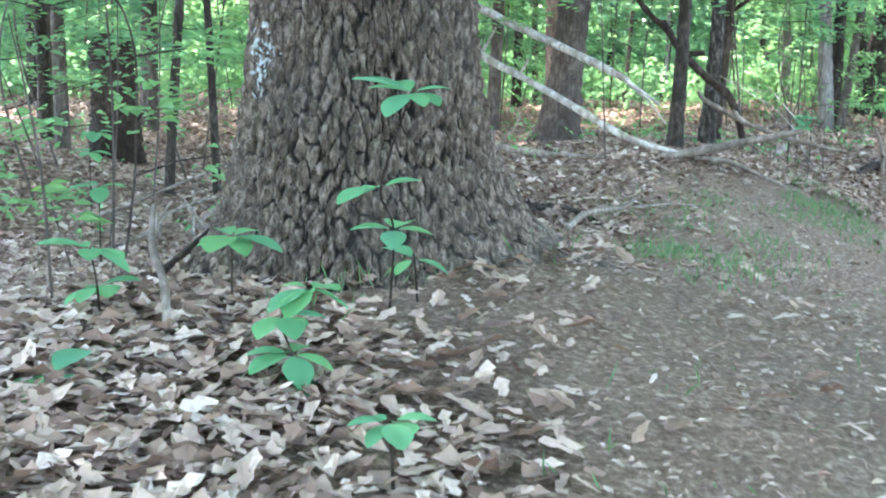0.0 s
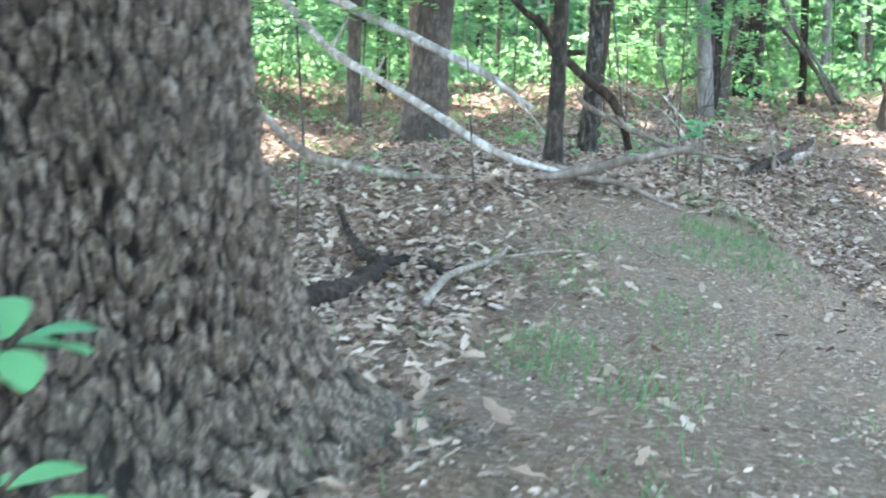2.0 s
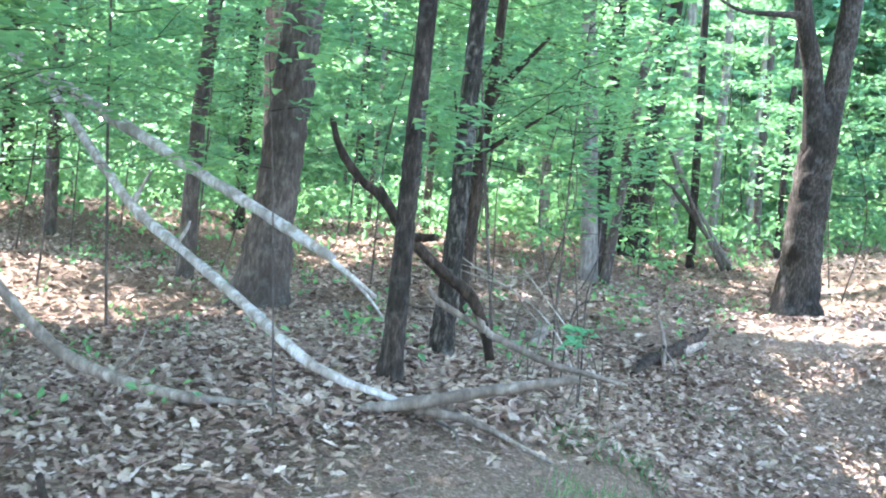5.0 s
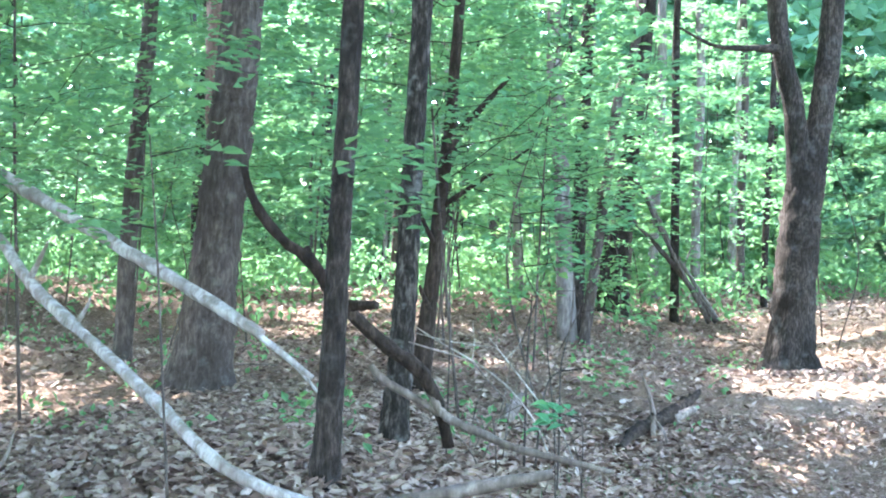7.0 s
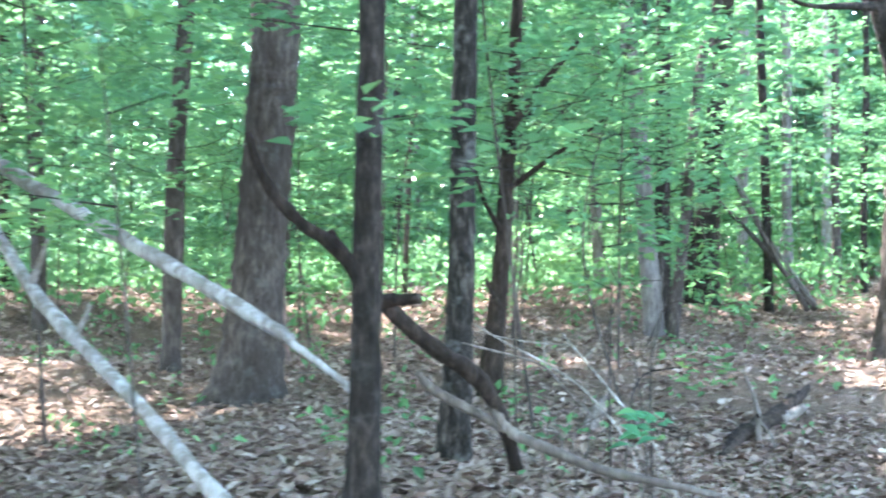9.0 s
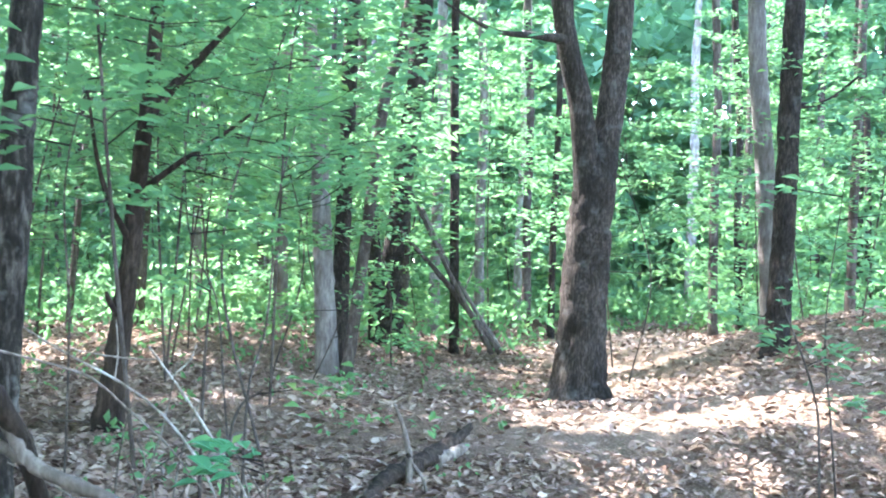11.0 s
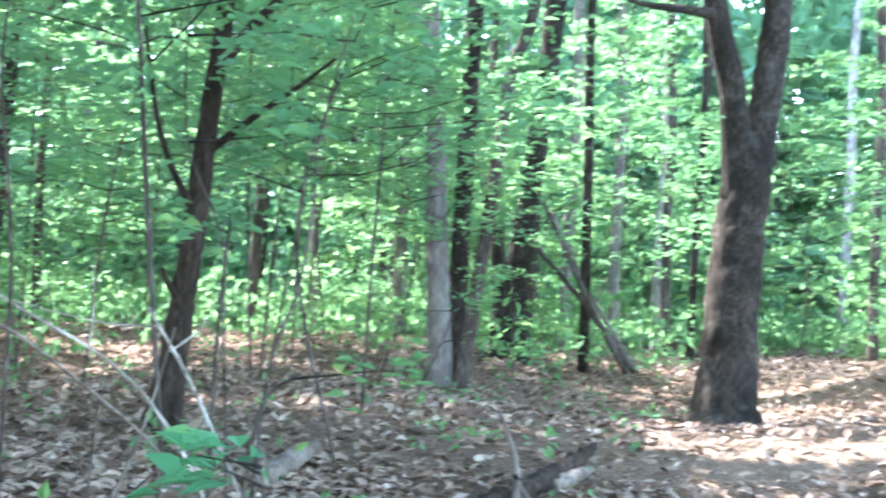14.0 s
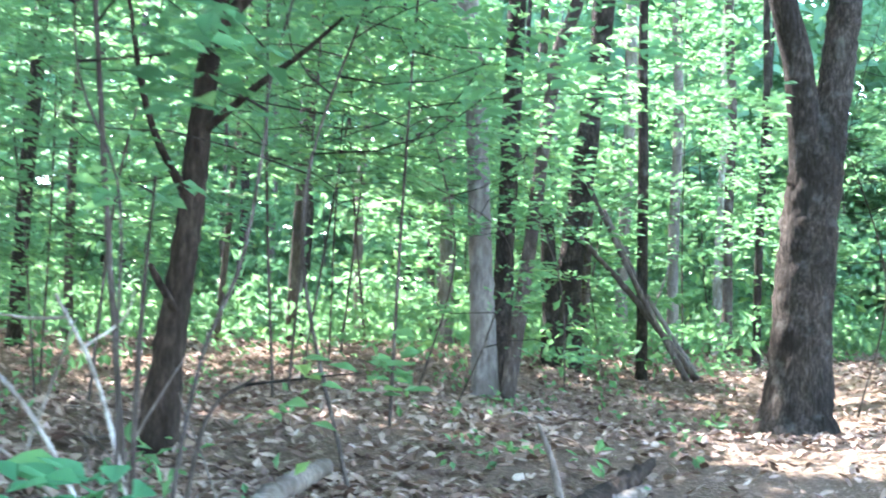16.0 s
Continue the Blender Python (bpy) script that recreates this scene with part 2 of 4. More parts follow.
def tube(pts, sides=10, n=24, rough=0.06, seed=0, cap=True, flare=0.0):
    """A tapering, slightly knobbly limb through pts (x, y, z, radius): verts and faces."""
    r = np.random.default_rng(seed)
    c = smooth_line(pts, n)
    way = np.gradient(c[:, :3], axis=0)
    way /= np.linalg.norm(way, axis=1)[:, None] + 1e-9
    ref = np.array([1.0, 0, 0]) if abs(way[:, 0]).mean() < 0.8 else np.array([0, 0, 1.0])
    s = np.cross(way, ref)
    s /= np.linalg.norm(s, axis=1)[:, None]
    t = np.cross(way, s)
    th = np.linspace(0, 2 * np.pi, sides, endpoint=False)
    rad = np.clip(c[:, 3], 0.0015, None)[:, None] * (1 + rough * r.standard_normal((n, 1)) * 0.5 + rough * r.standard_normal((n, sides)))
    if flare:
        h = (c[:, 2] - c[0, 2])[:, None]
        ph = r.uniform(0, 6.28)
        rad = rad * (1 + flare * np.exp(-np.clip(h, 0, None) / 0.28) * (1 + 0.35 * np.sin(4 * th + ph) + 0.25 * np.sin(7 * th + 2 * ph)))
    v = c[:, None, :3] + rad[..., None] * (np.cos(th)[None, :, None] * s[:, None] + np.sin(th)[None, :, None] * t[:, None])
    i, j = np.meshgrid(np.arange(n - 1), np.arange(sides), indexing="ij")
    a = i * sides + j
    b = i * sides + (j + 1) % sides
    f = np.stack([a, b, b + sides, a + sides], -1).reshape(-1, 4)
    v = v.reshape(-1, 3)
    tips = np.array([c[0, :3], c[-1, :3]])
    v = np.vstack([v, tips])
    k = np.arange(sides)
    tri = np.vstack([np.stack([np.full(sides, n * sides), (k + 1) % sides, k], -1),
                     np.stack([np.full(sides, n * sides + 1), (n - 1) * sides + k, (n - 1) * sides + (k + 1) % sides], -1)])
    return v, [f, tri]


def joined(pieces):
    """Several (verts, faces) as one."""
    vs, quads, tris, at = [], [], [], 0
    for v, fs in pieces:
        vs.append(v)
        for f in fs:
            (quads if f.shape[1] == 4 else tris).append(f + at)
        at += len(v)
    return np.vstack(vs), [np.vstack(x) for x in (quads, tris) if x]


def unit(v):
    return v / (np.linalg.norm(v, axis=-1, keepdims=True) + 1e-9)


def leaves(p, d, n, length, width, fold=0.18, droop=0.12):
    """Pointed, folded leaves, one for each row of p: two tilted halves each of two triangles."""
    d = unit(d)
    s = unit(np.cross(d, n))
    n = np.cross(s, d)
    L, W = np.asarray(length)[:, None], np.asarray(width)[:, None]
    m = p + 0.42 * L * d
    v = np.stack([p, m + 0.5 * W * s + fold * W * n, m + 0.22 * L * d + 0.4 * W * s + (fold * W - droop * L * 0.4) * n, p + L * d - droop * L * n,
                  m + 0.22 * L * d - 0.4 * W * s + (fold * W - droop * L * 0.4) * n, m - 0.5 * W * s + fold * W * n], 1)
    b = np.arange(len(p))[:, None] * 6
    f = np.concatenate([b + [0, 1, 2, 3], b + [0, 3, 4, 5]])
    return v.reshape(-1, 3), [f]


def plain_leaves(p, d, n, length, width):
    """Cheaper leaves for high crowns and far woods: one folded diamond of two triangles."""
    d = unit(d)
    s = unit(np.cross(d, n))
    n = np.cross(s, d)
    L, W = np.asarray(length)[:, None], np.asarray(width)[:, None]
    m = p + 0.45 * L * d
    v = np.stack([p, m + 0.5 * W * s + 0.15 * W * n, p + L * d - 0.1 * L * n, m - 0.5 * W * s + 0.15 * W * n], 1)
    b = np.arange(len(p))[:, None] * 4
    return v.reshape(-1, 3), [np.concatenate([b + [0, 1, 2], b + [0, 2, 3]])]


def spray(r, base, way, length, count, size, lift=0.25):
    """Leaves along a flat spray of twigs that starts at base and runs way."""
    way = unit(np.asarray(way, float))
    side = unit(np.cross(way, (0, 0, 1)))
    u = r.uniform(0.1, 1.0, count) ** 0.8
    spread = r.uniform(-1, 1, count) * 0.5 * length * (1.05 - 0.75 * u)
    p = base + np.outer(u * length, way) + np.outer(spread, side) + np.outer(r.normal(0, 0.05, count) - 0.12 * u * length * abs(r.normal(0.6, 0.3)), (0, 0, 1))
    d = way + np.outer(np.sign(spread) * r.uniform(0.3, 1.3, count), side) + r.normal(0, 0.25, (count, 3))
    n = np.array([0, 0, 1.0]) + r.normal(0, lift, (count, 3))
    L = size * r.uniform(0.6, 1.25, count)
    return p, d, n, L


def blob(r, centre, radii, count, size):
    """Loose leaves in an uneven clump, more of them towards the outside."""
    w = unit(r.normal(0, 1, (count, 3)))
    p = centre + w * np.asarray(radii) * (r.uniform(0.1, 1, count) ** 0.5)[:, None]
    d = w + r.normal(0, 0.6, (count, 3))
    n = np.array([0, 0, 1.0]) + r.normal(0, 0.5, (count, 3))
    return p, d, n, size * r.uniform(0.6, 1.3, count)


def gathered(rows):
    return [np.concatenate(x) for x in zip(*rows)]


def thing(name, at, label, category, group="", kind=""):
    ob = new(name)
    ob.location = at
    ob.empty_display_size = 0.2
    return tagged(ob, label, category, group, kind)


def local(pts, at):
    return [(x - at[0], y - at[1], z - at[2], r) for x, y, z, r in pts]


# ---- ground ----
def build_ground():
    near_x = np.arange(-10, 18.01, 0.14)
    near_y = np.arange(-4, 28.01, 0.14)
    far = 28 * np.geomspace(1.02, 60, 40) - 28
    xs = np.concatenate([-10 - far[::-1], near_x, 18 + far])
    ys = np.concatenate([-4 - far[::-1], near_y, 28 + far])
    x, y = np.meshgrid(xs, ys, indexing="ij")
    z = ground_z(x, y)
    bare = bareness(x, y)
    fine = 0.016 * wobble(x, y, 9, 11) + 0.012 * wobble(x, y, 21, 12)
    z = z + fine * (1 - 0.6 * bare) - 0.05 * bare * np.clip((y - 2) / 4, 0, 1)
    v = np.stack([x, y, z], -1).reshape(-1, 3)
    nx, ny = x.shape
    i, j = np.meshgrid(np.arange(nx - 1), np.arange(ny - 1), indexing="ij")
    a = (i * ny + j).ravel()
    me = mesh_of("ground", v, [np.stack([a, a + ny, a + ny + 1, a + 1], -1)], SOIL)
    at = me.attributes.new("bare", "FLOAT", "POINT")
    at.data.foreach_set("value", bare.ravel().astype(np.float32))
    return tagged(new("ground", me), "brown woodland soil with a trodden dirt trail through dry leaves", "ground", kind="structure")


build_ground()


def gz(x, y):
    return float(ground_z(x, y))


# ---- leaf litter ----
def scatter(n, x0, x1, y0, y1, keep, seed):
    r = np.random.default_rng(seed)
    x, y = r.uniform(x0, x1, n), r.uniform(y0, y1, n)
    k = r.uniform(0, 1, n) < keep(x, y)
    return x[k], y[k], r


def litter_keep(x, y):
    patch = np.clip(0.85 + 0.35 * wobble(x, y, 0.9, 21), 0.25, 1)
    return patch * (1 - np.where(y < 11.5, 0.985, 0.45) * bareness(x, y))


def dry_leaves(x, y, r, size, plain=False, lay=0.38):
    """Curled dry leaves with lobed edges, lying on the ground at all angles."""
    n = len(x)
    c = np.stack([x, y, ground_z(x, y) + r.uniform(0.004, 0.12 * lay, n) - 0.045 * bareness(x, y) * np.clip((y - 2) / 4, 0, 1) * (lay < 0.2)], -1)
    yaw, tilt = r.uniform(0, 6.28, n), r.normal(0, lay, (n, 2))
    up = unit(np.concatenate([tilt, np.ones((n, 1))], 1))
    d = unit(np.cross(up, np.stack([np.cos(yaw), np.sin(yaw), 0 * yaw], -1)))
    s = np.cross(d, up)
    L = size * r.uniform(0.5, 1.35, n)
    W = L * r.uniform(0.42, 0.68, n)
    curl = r.normal(0.12, 0.16, n)
    ring = ((0, -0.55, 0.1), (0.36, -0.30, 0.5), (0.27, -0.06, 0.3), (0.5, 0.14, 0.6), (0.27, 0.34, 0.35), (0, 0.58, 0.2), (-0.28, 0.32, 0.35), (-0.48, 0.1, 0.6), (-0.25, -0.08, 0.3), (-0.36, -0.32, 0.5))
    if plain:
        ring = (ring[0], ring[1], ring[3], ring[5], ring[7], ring[9])
    v = [c]
    for a, b, k in ring:
        v.append(c + (a * W * r.uniform(0.8, 1.2, n))[:, None] * s + (b * L)[:, None] * d + (k * curl * L * r.uniform(0.6, 1.4, n))[:, None] * up)
    v = np.stack(v, 1)
    m = len(ring)
    b = np.arange(n)[:, None] * (m + 1)
    f = np.concatenate([b + [0, 1 + k, 1 + (k + 1) % m] for k in range(m)])
    return v.reshape(-1, 3), [f]


x, y, r = scatter(26000, -2.6, 1.6, 1.2, 6, litter_keep, 30)
v, f = dry_leaves(x, y, r, 0.085, lay=0.3)
tagged(new("leaf_litter", mesh_of("leaf_litter_near", v, f, DRY, False)), "thick dry brown oak leaves round the oak's foot", "leaf litter", kind="stuff")
x, y, r = scatter(50000, -5, 10, 6, 11, litter_keep, 31)
v, f = dry_leaves(x, y, r, 0.072)
tagged(new("leaf_litter", mesh_of("leaf_litter_mound", v, f, DRY, False)), "dry curled oak leaves lying thick on the mound", "leaf litter", kind="stuff")
x, y, r = scatter(68000, -5, 10, 11, 17, litter_keep, 37)
v, f = dry_leaves(x, y, r, 0.08, True)
tagged(new("leaf_litter", mesh_of("leaf_litter", v, f, DRY, False)), "dry curled brown oak leaves lying on the ground", "leaf litter", kind="stuff")
x, y, r = scatter(125000, -12, 24, 14, 38, lambda a, b: litter_keep(a, b) * np.clip(1 - (b - 17) / 40, 0.3, 1) * np.where((b < 17) & (a > -5) & (a < 10), 0, 1), 32)
v, f = dry_leaves(x, y, r, 0.088, True)
tagged(new("leaf_litter", mesh_of("leaf_litter_far", v, f, DRY, False)), "dry brown leaves covering the ground further into the wood", "leaf litter", kind="stuff")
x, y, r = scatter(76000, -1, 15, 0.5, 24, lambda a, b: bareness(a, b) * np.clip((b - 1) / 12, 0.6, 1), 33)
v, f = dry_leaves(x, y, r, 0.036, True, 0.14)
tagged(new("leaf_crumbs", mesh_of("leaf_crumbs", v, f, DRY, False)), "small broken leaf bits on the trodden trail", "leaf litter", kind="stuff")
x, y, r = scatter(70000, -1, 7.5, 0.8, 13, lambda a, b: bareness(a, b) * np.clip(0.55 + 0.6 * wobble(a, b, 3.1, 36), 0.12, 1), 35)
n = len(x)
p = np.stack([x, y, ground_z(x, y) - 0.045 * bareness(x, y) * np.clip((y - 2) / 4, 0, 1) + r.uniform(0.003, 0.014, n)], -1)
d = np.concatenate([r.normal(0, 1, (n, 2)), r.normal(0, 0.2, (n, 1))], 1)
v, f = plain_leaves(p, d, np.array([0, 0, 1.0]) + r.normal(0, 0.3, (n, 3)), r.uniform(0.012, 0.042, n), r.uniform(0.006, 0.02, n))
tagged(new("leaf_crumbs", mesh_of("twig_crumbs", v, f, DRY, False)), "tiny brown twig and leaf crumbs on bare soil", "leaf litter", kind="stuff")


x, y, r = scatter(36000, -16, 22, -9, 17, lambda a, b: litter_keep(a, b) * np.clip(1.1 - np.hypot(a - 3, b - 6) / 22, 0, 1) * np.where((a > -5) & (a < 10) & (b > 6) | (a > -2.6) & (a < 1.6) & (b > 1.2), 0, 1), 34)
v, f = dry_leaves(x, y, r, 0.085, True)
tagged(new("leaf_litter", mesh_of("leaf_litter_round", v, f, DRY, False)), "dry brown leaves on the ground round the walk", "leaf litter", kind="stuff")


def grass_keep(x, y):
    band = np.exp(-((trail_gap(x, y) - 1.35) / 0.55) ** 2)
    return band * np.clip(0.15 + 0.8 * wobble(x, y, 2.2, 41) + 0.5 * wobble(x, y, 6.1, 43), 0, 1) * np.where(y < 12, 1, 0.35)


x, y, r = scatter(95000, -0.5, 9, 2.5, 16, grass_keep, 42)
n = len(x)
p = np.stack([x, y, ground_z(x, y)], -1)
d = np.array([0, 0, 1.0]) + r.normal(0, 0.45, (n, 3))
v, f = plain_leaves(p, d, r.normal(0, 1, (n, 3)), r.uniform(0.03, 0.12, n), np.full(n, 0.006))
tagged(new("grass", mesh_of("grass", v, f, GRASS, False)), "thin short green grass along the trail edge", "grass", kind="stuff")


# ---- big oak ----
def build_oak():
    at = (-0.27, 4.62, 0.45)
    oak = thing("oak_tree", at, "massive oak with deeply furrowed grey-brown bark and flared roots", "tree")
    r = np.random.default_rng(3)
    sides, rows = 540, 400
    th = np.linspace(0, 2 * np.pi, sides, endpoint=False)[None, :]
    h = (np.linspace(0, 1, rows) ** 2.2 * 7.2 + np.linspace(0, 1.8, rows) - 0.35)[:, None]
    rad = 0.41 - 0.012 * h + 0.27 * np.exp(-np.clip(h, 0, None) / 0.5)
    low = np.exp(-np.clip(h, 0.08, None) / 0.22)
    root = np.maximum(np.cos(th - 0.05), 0) ** 3 * 0.66 + np.maximum(np.cos(th - 0.6), 0) ** 6 * 0.35 + np.maximum(np.cos(th - 3.5), 0) ** 5 * 0.25 + np.maximum(np.cos(th - 4.7), 0) ** 6 * 0.15 + np.maximum(np.cos(th - 2.0), 0) ** 6 * 0.3
    rad = rad + root * low + 0.012 * np.sin(3 * th + 0.8 * h) + 0.01 * np.sin(5 * th - 1.3 * h) + 0.03 * np.sin(9 * th + 2 * h) * low
    # plates of bark between furrows, as cells that are longer than wide, in two sizes
    def cells(across, along, seed):
        q = np.random.default_rng(seed)
        nx, ny = int(round(2.7 / across)), int(round(9.4 / along)) + 4
        jx, jy, tall = q.uniform(0.1, 0.9, (nx, ny)), q.uniform(0.05, 0.95, (nx, ny)), q.uniform(0, 1, (nx, ny))
        u = th / (2 * np.pi) * nx + 0.7 * np.sin(2.1 * h + 4 * np.sin(th)) + 0.3 * np.sin(9.3 * h + 9 * np.cos(2 * th)) + 0.16 * np.sin(31 * h + 37 * th) + 0.12 * np.sin(57 * h - 61 * th)
        w = (h + 0.6) / along + 0.5 * np.sin(5 * th) + 0.35 * np.sin(17 * th + 2 * h)
        iu, iw = np.floor(u).astype(int), np.floor(w).astype(int)
        f1, f2, rise = np.full(u.shape, 9.0), np.full(u.shape, 9.0), np.zeros(u.shape)
        for du in (-1, 0, 1):
            for dw in (-1, 0, 1):
                a, c = (iu + du) % nx, (iw + dw) % ny
                dist = np.hypot(u - (iu + du) - jx[a, c], (w - (iw + dw) - jy[a, c]) * 1.1)
                nearer = dist < f1
                f2 = np.where(nearer, f1, np.minimum(f2, dist))
                rise = np.where(nearer, tall[a, c] + 0.5 * (w - iw - dw - jy[a, c]), rise)
                f1 = np.where(nearer, dist, f1)
        return np.clip((f2 - f1) * 3.4, 0, 1) ** 0.8, rise
    big, rise = cells(0.032, 0.115, 5)
    small, rise2 = cells(0.016, 0.042, 6)
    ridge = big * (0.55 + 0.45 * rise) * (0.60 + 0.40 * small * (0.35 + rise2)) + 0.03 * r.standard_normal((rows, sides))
    rad = rad + 0.042 * (ridge - 0.4) + 0.0018 * r.standard_normal((rows, sides))
    cx, cy = 0.01 * np.sin(h), 0.02 * h * 0
    v = np.stack([cx + rad * np.cos(th), cy + rad * np.sin(th), np.broadcast_to(h, rad.shape) + 0 * th], -1)
    i, j = np.meshgrid(np.arange(rows - 1), np.arange(sides), indexing="ij")
    k = i * sides + j
    k2 = i * sides + (j + 1) % sides
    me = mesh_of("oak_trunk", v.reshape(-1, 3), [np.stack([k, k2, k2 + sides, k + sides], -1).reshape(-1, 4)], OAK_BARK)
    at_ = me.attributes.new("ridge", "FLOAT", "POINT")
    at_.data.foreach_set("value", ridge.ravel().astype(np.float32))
    part("trunk", me, oak)
    rows_ = []
    for n_ in range(7):
        ang = n_ * 0.9 + r.uniform(-0.2, 0.2)
        z0 = r.uniform(6.0, 8.4)
        tip = (3.2 * math.cos(ang), 3.2 * math.sin(ang), z0 + r.uniform(1.5, 3.5))
        part("limb", mesh_of("oak_limb", *tube([(0, 0, z0, 0.14), (tip[0] * 0.5, tip[1] * 0.5, z0 + 1.4, 0.09), (*tip, 0.03)], 8, 12, seed=n_), OAK_BARK), oak)
        rows_ += [blob(r, np.array(tip) + r.normal(0, 0.9, 3), (2.0, 2.0, 0.6), 620, 0.27) for _ in range(3)]
    p, d, nn, L = gathered(rows_)
    part("crown", mesh_of("oak_crown", *plain_leaves(p, d, nn, L, L * 0.6), LEAF_HIGH, False), oak)
    # a pale lichen crust on the bark
    q = r.normal(0, 1, (70, 2)) * (0.05, 0.035)
    ang = 3.85 + q[:, 0] / 0.43
    p = np.stack([0.437 * np.cos(ang), 0.437 * np.sin(ang), 0.97 + q[:, 1] * 2.0], -1)
    v, f = plain_leaves(p, r.normal(0, 1, (70, 3)) * (0.4, 0.4, 1), np.stack([np.cos(ang), np.sin(ang), 0 * ang], -1), r.uniform(0.015, 0.04, 70), r.uniform(0.012, 0.03, 70))
    m, nd, l, b = material("lichen_crust")
    l.new(ramp(nd, l, noise_node(nd, l, 60), (0.3, (0.09, 0.10, 0.09)), (0.7, (0.20, 0.225, 0.205))), b.inputs["Base Color"])
    tagged(part("lichen", mesh_of("lichen", v, f, m, False), oak, "pale blue-grey lichen crust"), kind="stuff")
    return oak


build_oak()


# ---- trees of the wood ----
TO_SUN = np.array([math.sin(radians(SUN_AZ)) * math.cos(radians(SUN_EL)), math.cos(radians(SUN_AZ)) * math.cos(radians(SUN_EL)), math.sin(radians(SUN_EL))])
# ground spots that are to be sunlit: x, y, radius
SUN_PATCHES = ((8.1, 18.3, 0.55), (8.8, 18.0, 0.55), (9.6, 17.7, 0.45), (7.2, 15.8, 0.35), (9.0, 16.2, 0.4), (10.3, 17.6, 0.7), (8.4, 14.4, 0.4), (11, 20, 0.7), (5.3, 10.8, 0.35), (6.0, 12.2, 0.4), (6.7, 13.4, 0.45), (7.5, 14.7, 0.45), (6.3, 15.0, 0.3), (7.9, 16.5, 0.5), (11.6, 23.4, 0.9), (13.2, 25.5, 1.1), (15.5, 29, 1.4), (4.6, 19.2, 0.25), (-3.4, 22, 0.7))


def under_canopy(p):
    """Which crown leaves stay: gaps are cut in the unseen canopy so sun falls on chosen ground."""
    keep = np.ones(len(p), bool)
    for gx, gy, wide in SUN_PATCHES:
        off = p - np.array((gx, gy, gz(gx, gy)))
        along = off @ TO_SUN
        keep &= np.linalg.norm(off - np.outer(along, TO_SUN), axis=1) > wide
    return keep


def crown_of(r, top, spread, count, size, low=0.0):
    rows_ = []
    for _ in range(11):
        c = np.array(top) + (r.normal(0, spread * 0.55), r.normal(0, spread * 0.55), r.uniform(low, low + 5.0))
        rows_.append(blob(r, c, (spread * 0.5, spread * 0.5, 0.55), count // 11, size))
    return gathered(rows_)


def forest_tree(label, pts, mat, limbs=(), flare=0.45, top=13.0, crown=True, seed=0, sides=18, name="tree", group="", lush=False, sparse=False):
    """A standing tree: a trunk through pts (x, y, z, radius) carried on to its top, limbs, and a crown high above."""
    at = (pts[0][0], pts[0][1], gz(pts[0][0], pts[0][1]))
    t = thing(name, at, label, "tree", group)
    r = np.random.default_rng(100 + seed)
    line = local(pts, at)
    line[0] = (line[0][0], line[0][1], -0.12, line[0][3])
    if crown:
        lean = (line[-1][0] - line[-2][0], line[-1][1] - line[-2][1], line[-1][2] - line[-2][2])
        k = (top - line[-1][2]) / max(lean[2], 0.3) * 0.5
        end = (line[-1][0] + lean[0] * k * 0.6, line[-1][1] + lean[1] * k * 0.6, top)
        line.append(((line[-1][0] + end[0]) / 2 + 0.1, (line[-1][1] + end[1]) / 2, (line[-1][2] + top) / 2, line[-1][3] * 0.7))
        line.append((*end, line[-2][3] * 0.25))
    v, f = tube(line, sides, 90, 0.05, seed, flare=flare)
    part("trunk", mesh_of("trunk", v, f, mat), t)
    for k, limb in enumerate(limbs):
        part("limb", mesh_of("limb", *tube(local(limb, at), 8, 18, 0.05, seed * 7 + k), mat), t)
    # near crowns stay out of view; their leaf counts are set for shade
    full = lush or pts[0][1] < 17 and pts[0][0] < 12 or (pts[0][1] < 33 and pts[0][0] < 5)
    if crown:
        p, d, nn, L = crown_of(r, (end[0], end[1], top - 4.5), 3.3 if full else 2.2, 120 if sparse else 4800 if full else 1500 if pts[0][1] < 25 else 450, 0.3)
        keep = under_canopy(p + np.array(at))
        p, d, nn, L = p[keep], d[keep], nn[keep], L[keep]
        part("crown", mesh_of("crown", *plain_leaves(p, d, nn, L, L * 0.62), LEAF_HIGH, False), t)
    return t


forest_tree("slender dark tree on the mound propping a dead limb", [(2.36, 11.9, 0.6, 0.075), (2.39, 11.9, 1.38, 0.066), (2.41, 11.9, 2.12, 0.062), (2.44, 11.9, 2.95, 0.058)], DARK_BARK, seed=1, flare=0.3)
forest_tree("slim dark tree with mottled bark beside the fallen limb", [(3.0, 13.45, 0.46, 0.092), (3.05, 13.45, 1.22, 0.08), (3.08, 13.45, 2.18, 0.073), (3.11, 13.45, 3.14, 0.068)], MOTTLED_BARK, seed=2, flare=0.3)
forest_tree("stout grey-brown tree behind the fallen pale branches", [(1.75, 18.0, 0.3, 0.31), (1.91, 18.0, 1.59, 0.235), (2.02, 18.0, 2.9, 0.222), (2.10, 18.0, 3.94, 0.21)], GREY_BARK, seed=3, flare=0.5, sides=26)
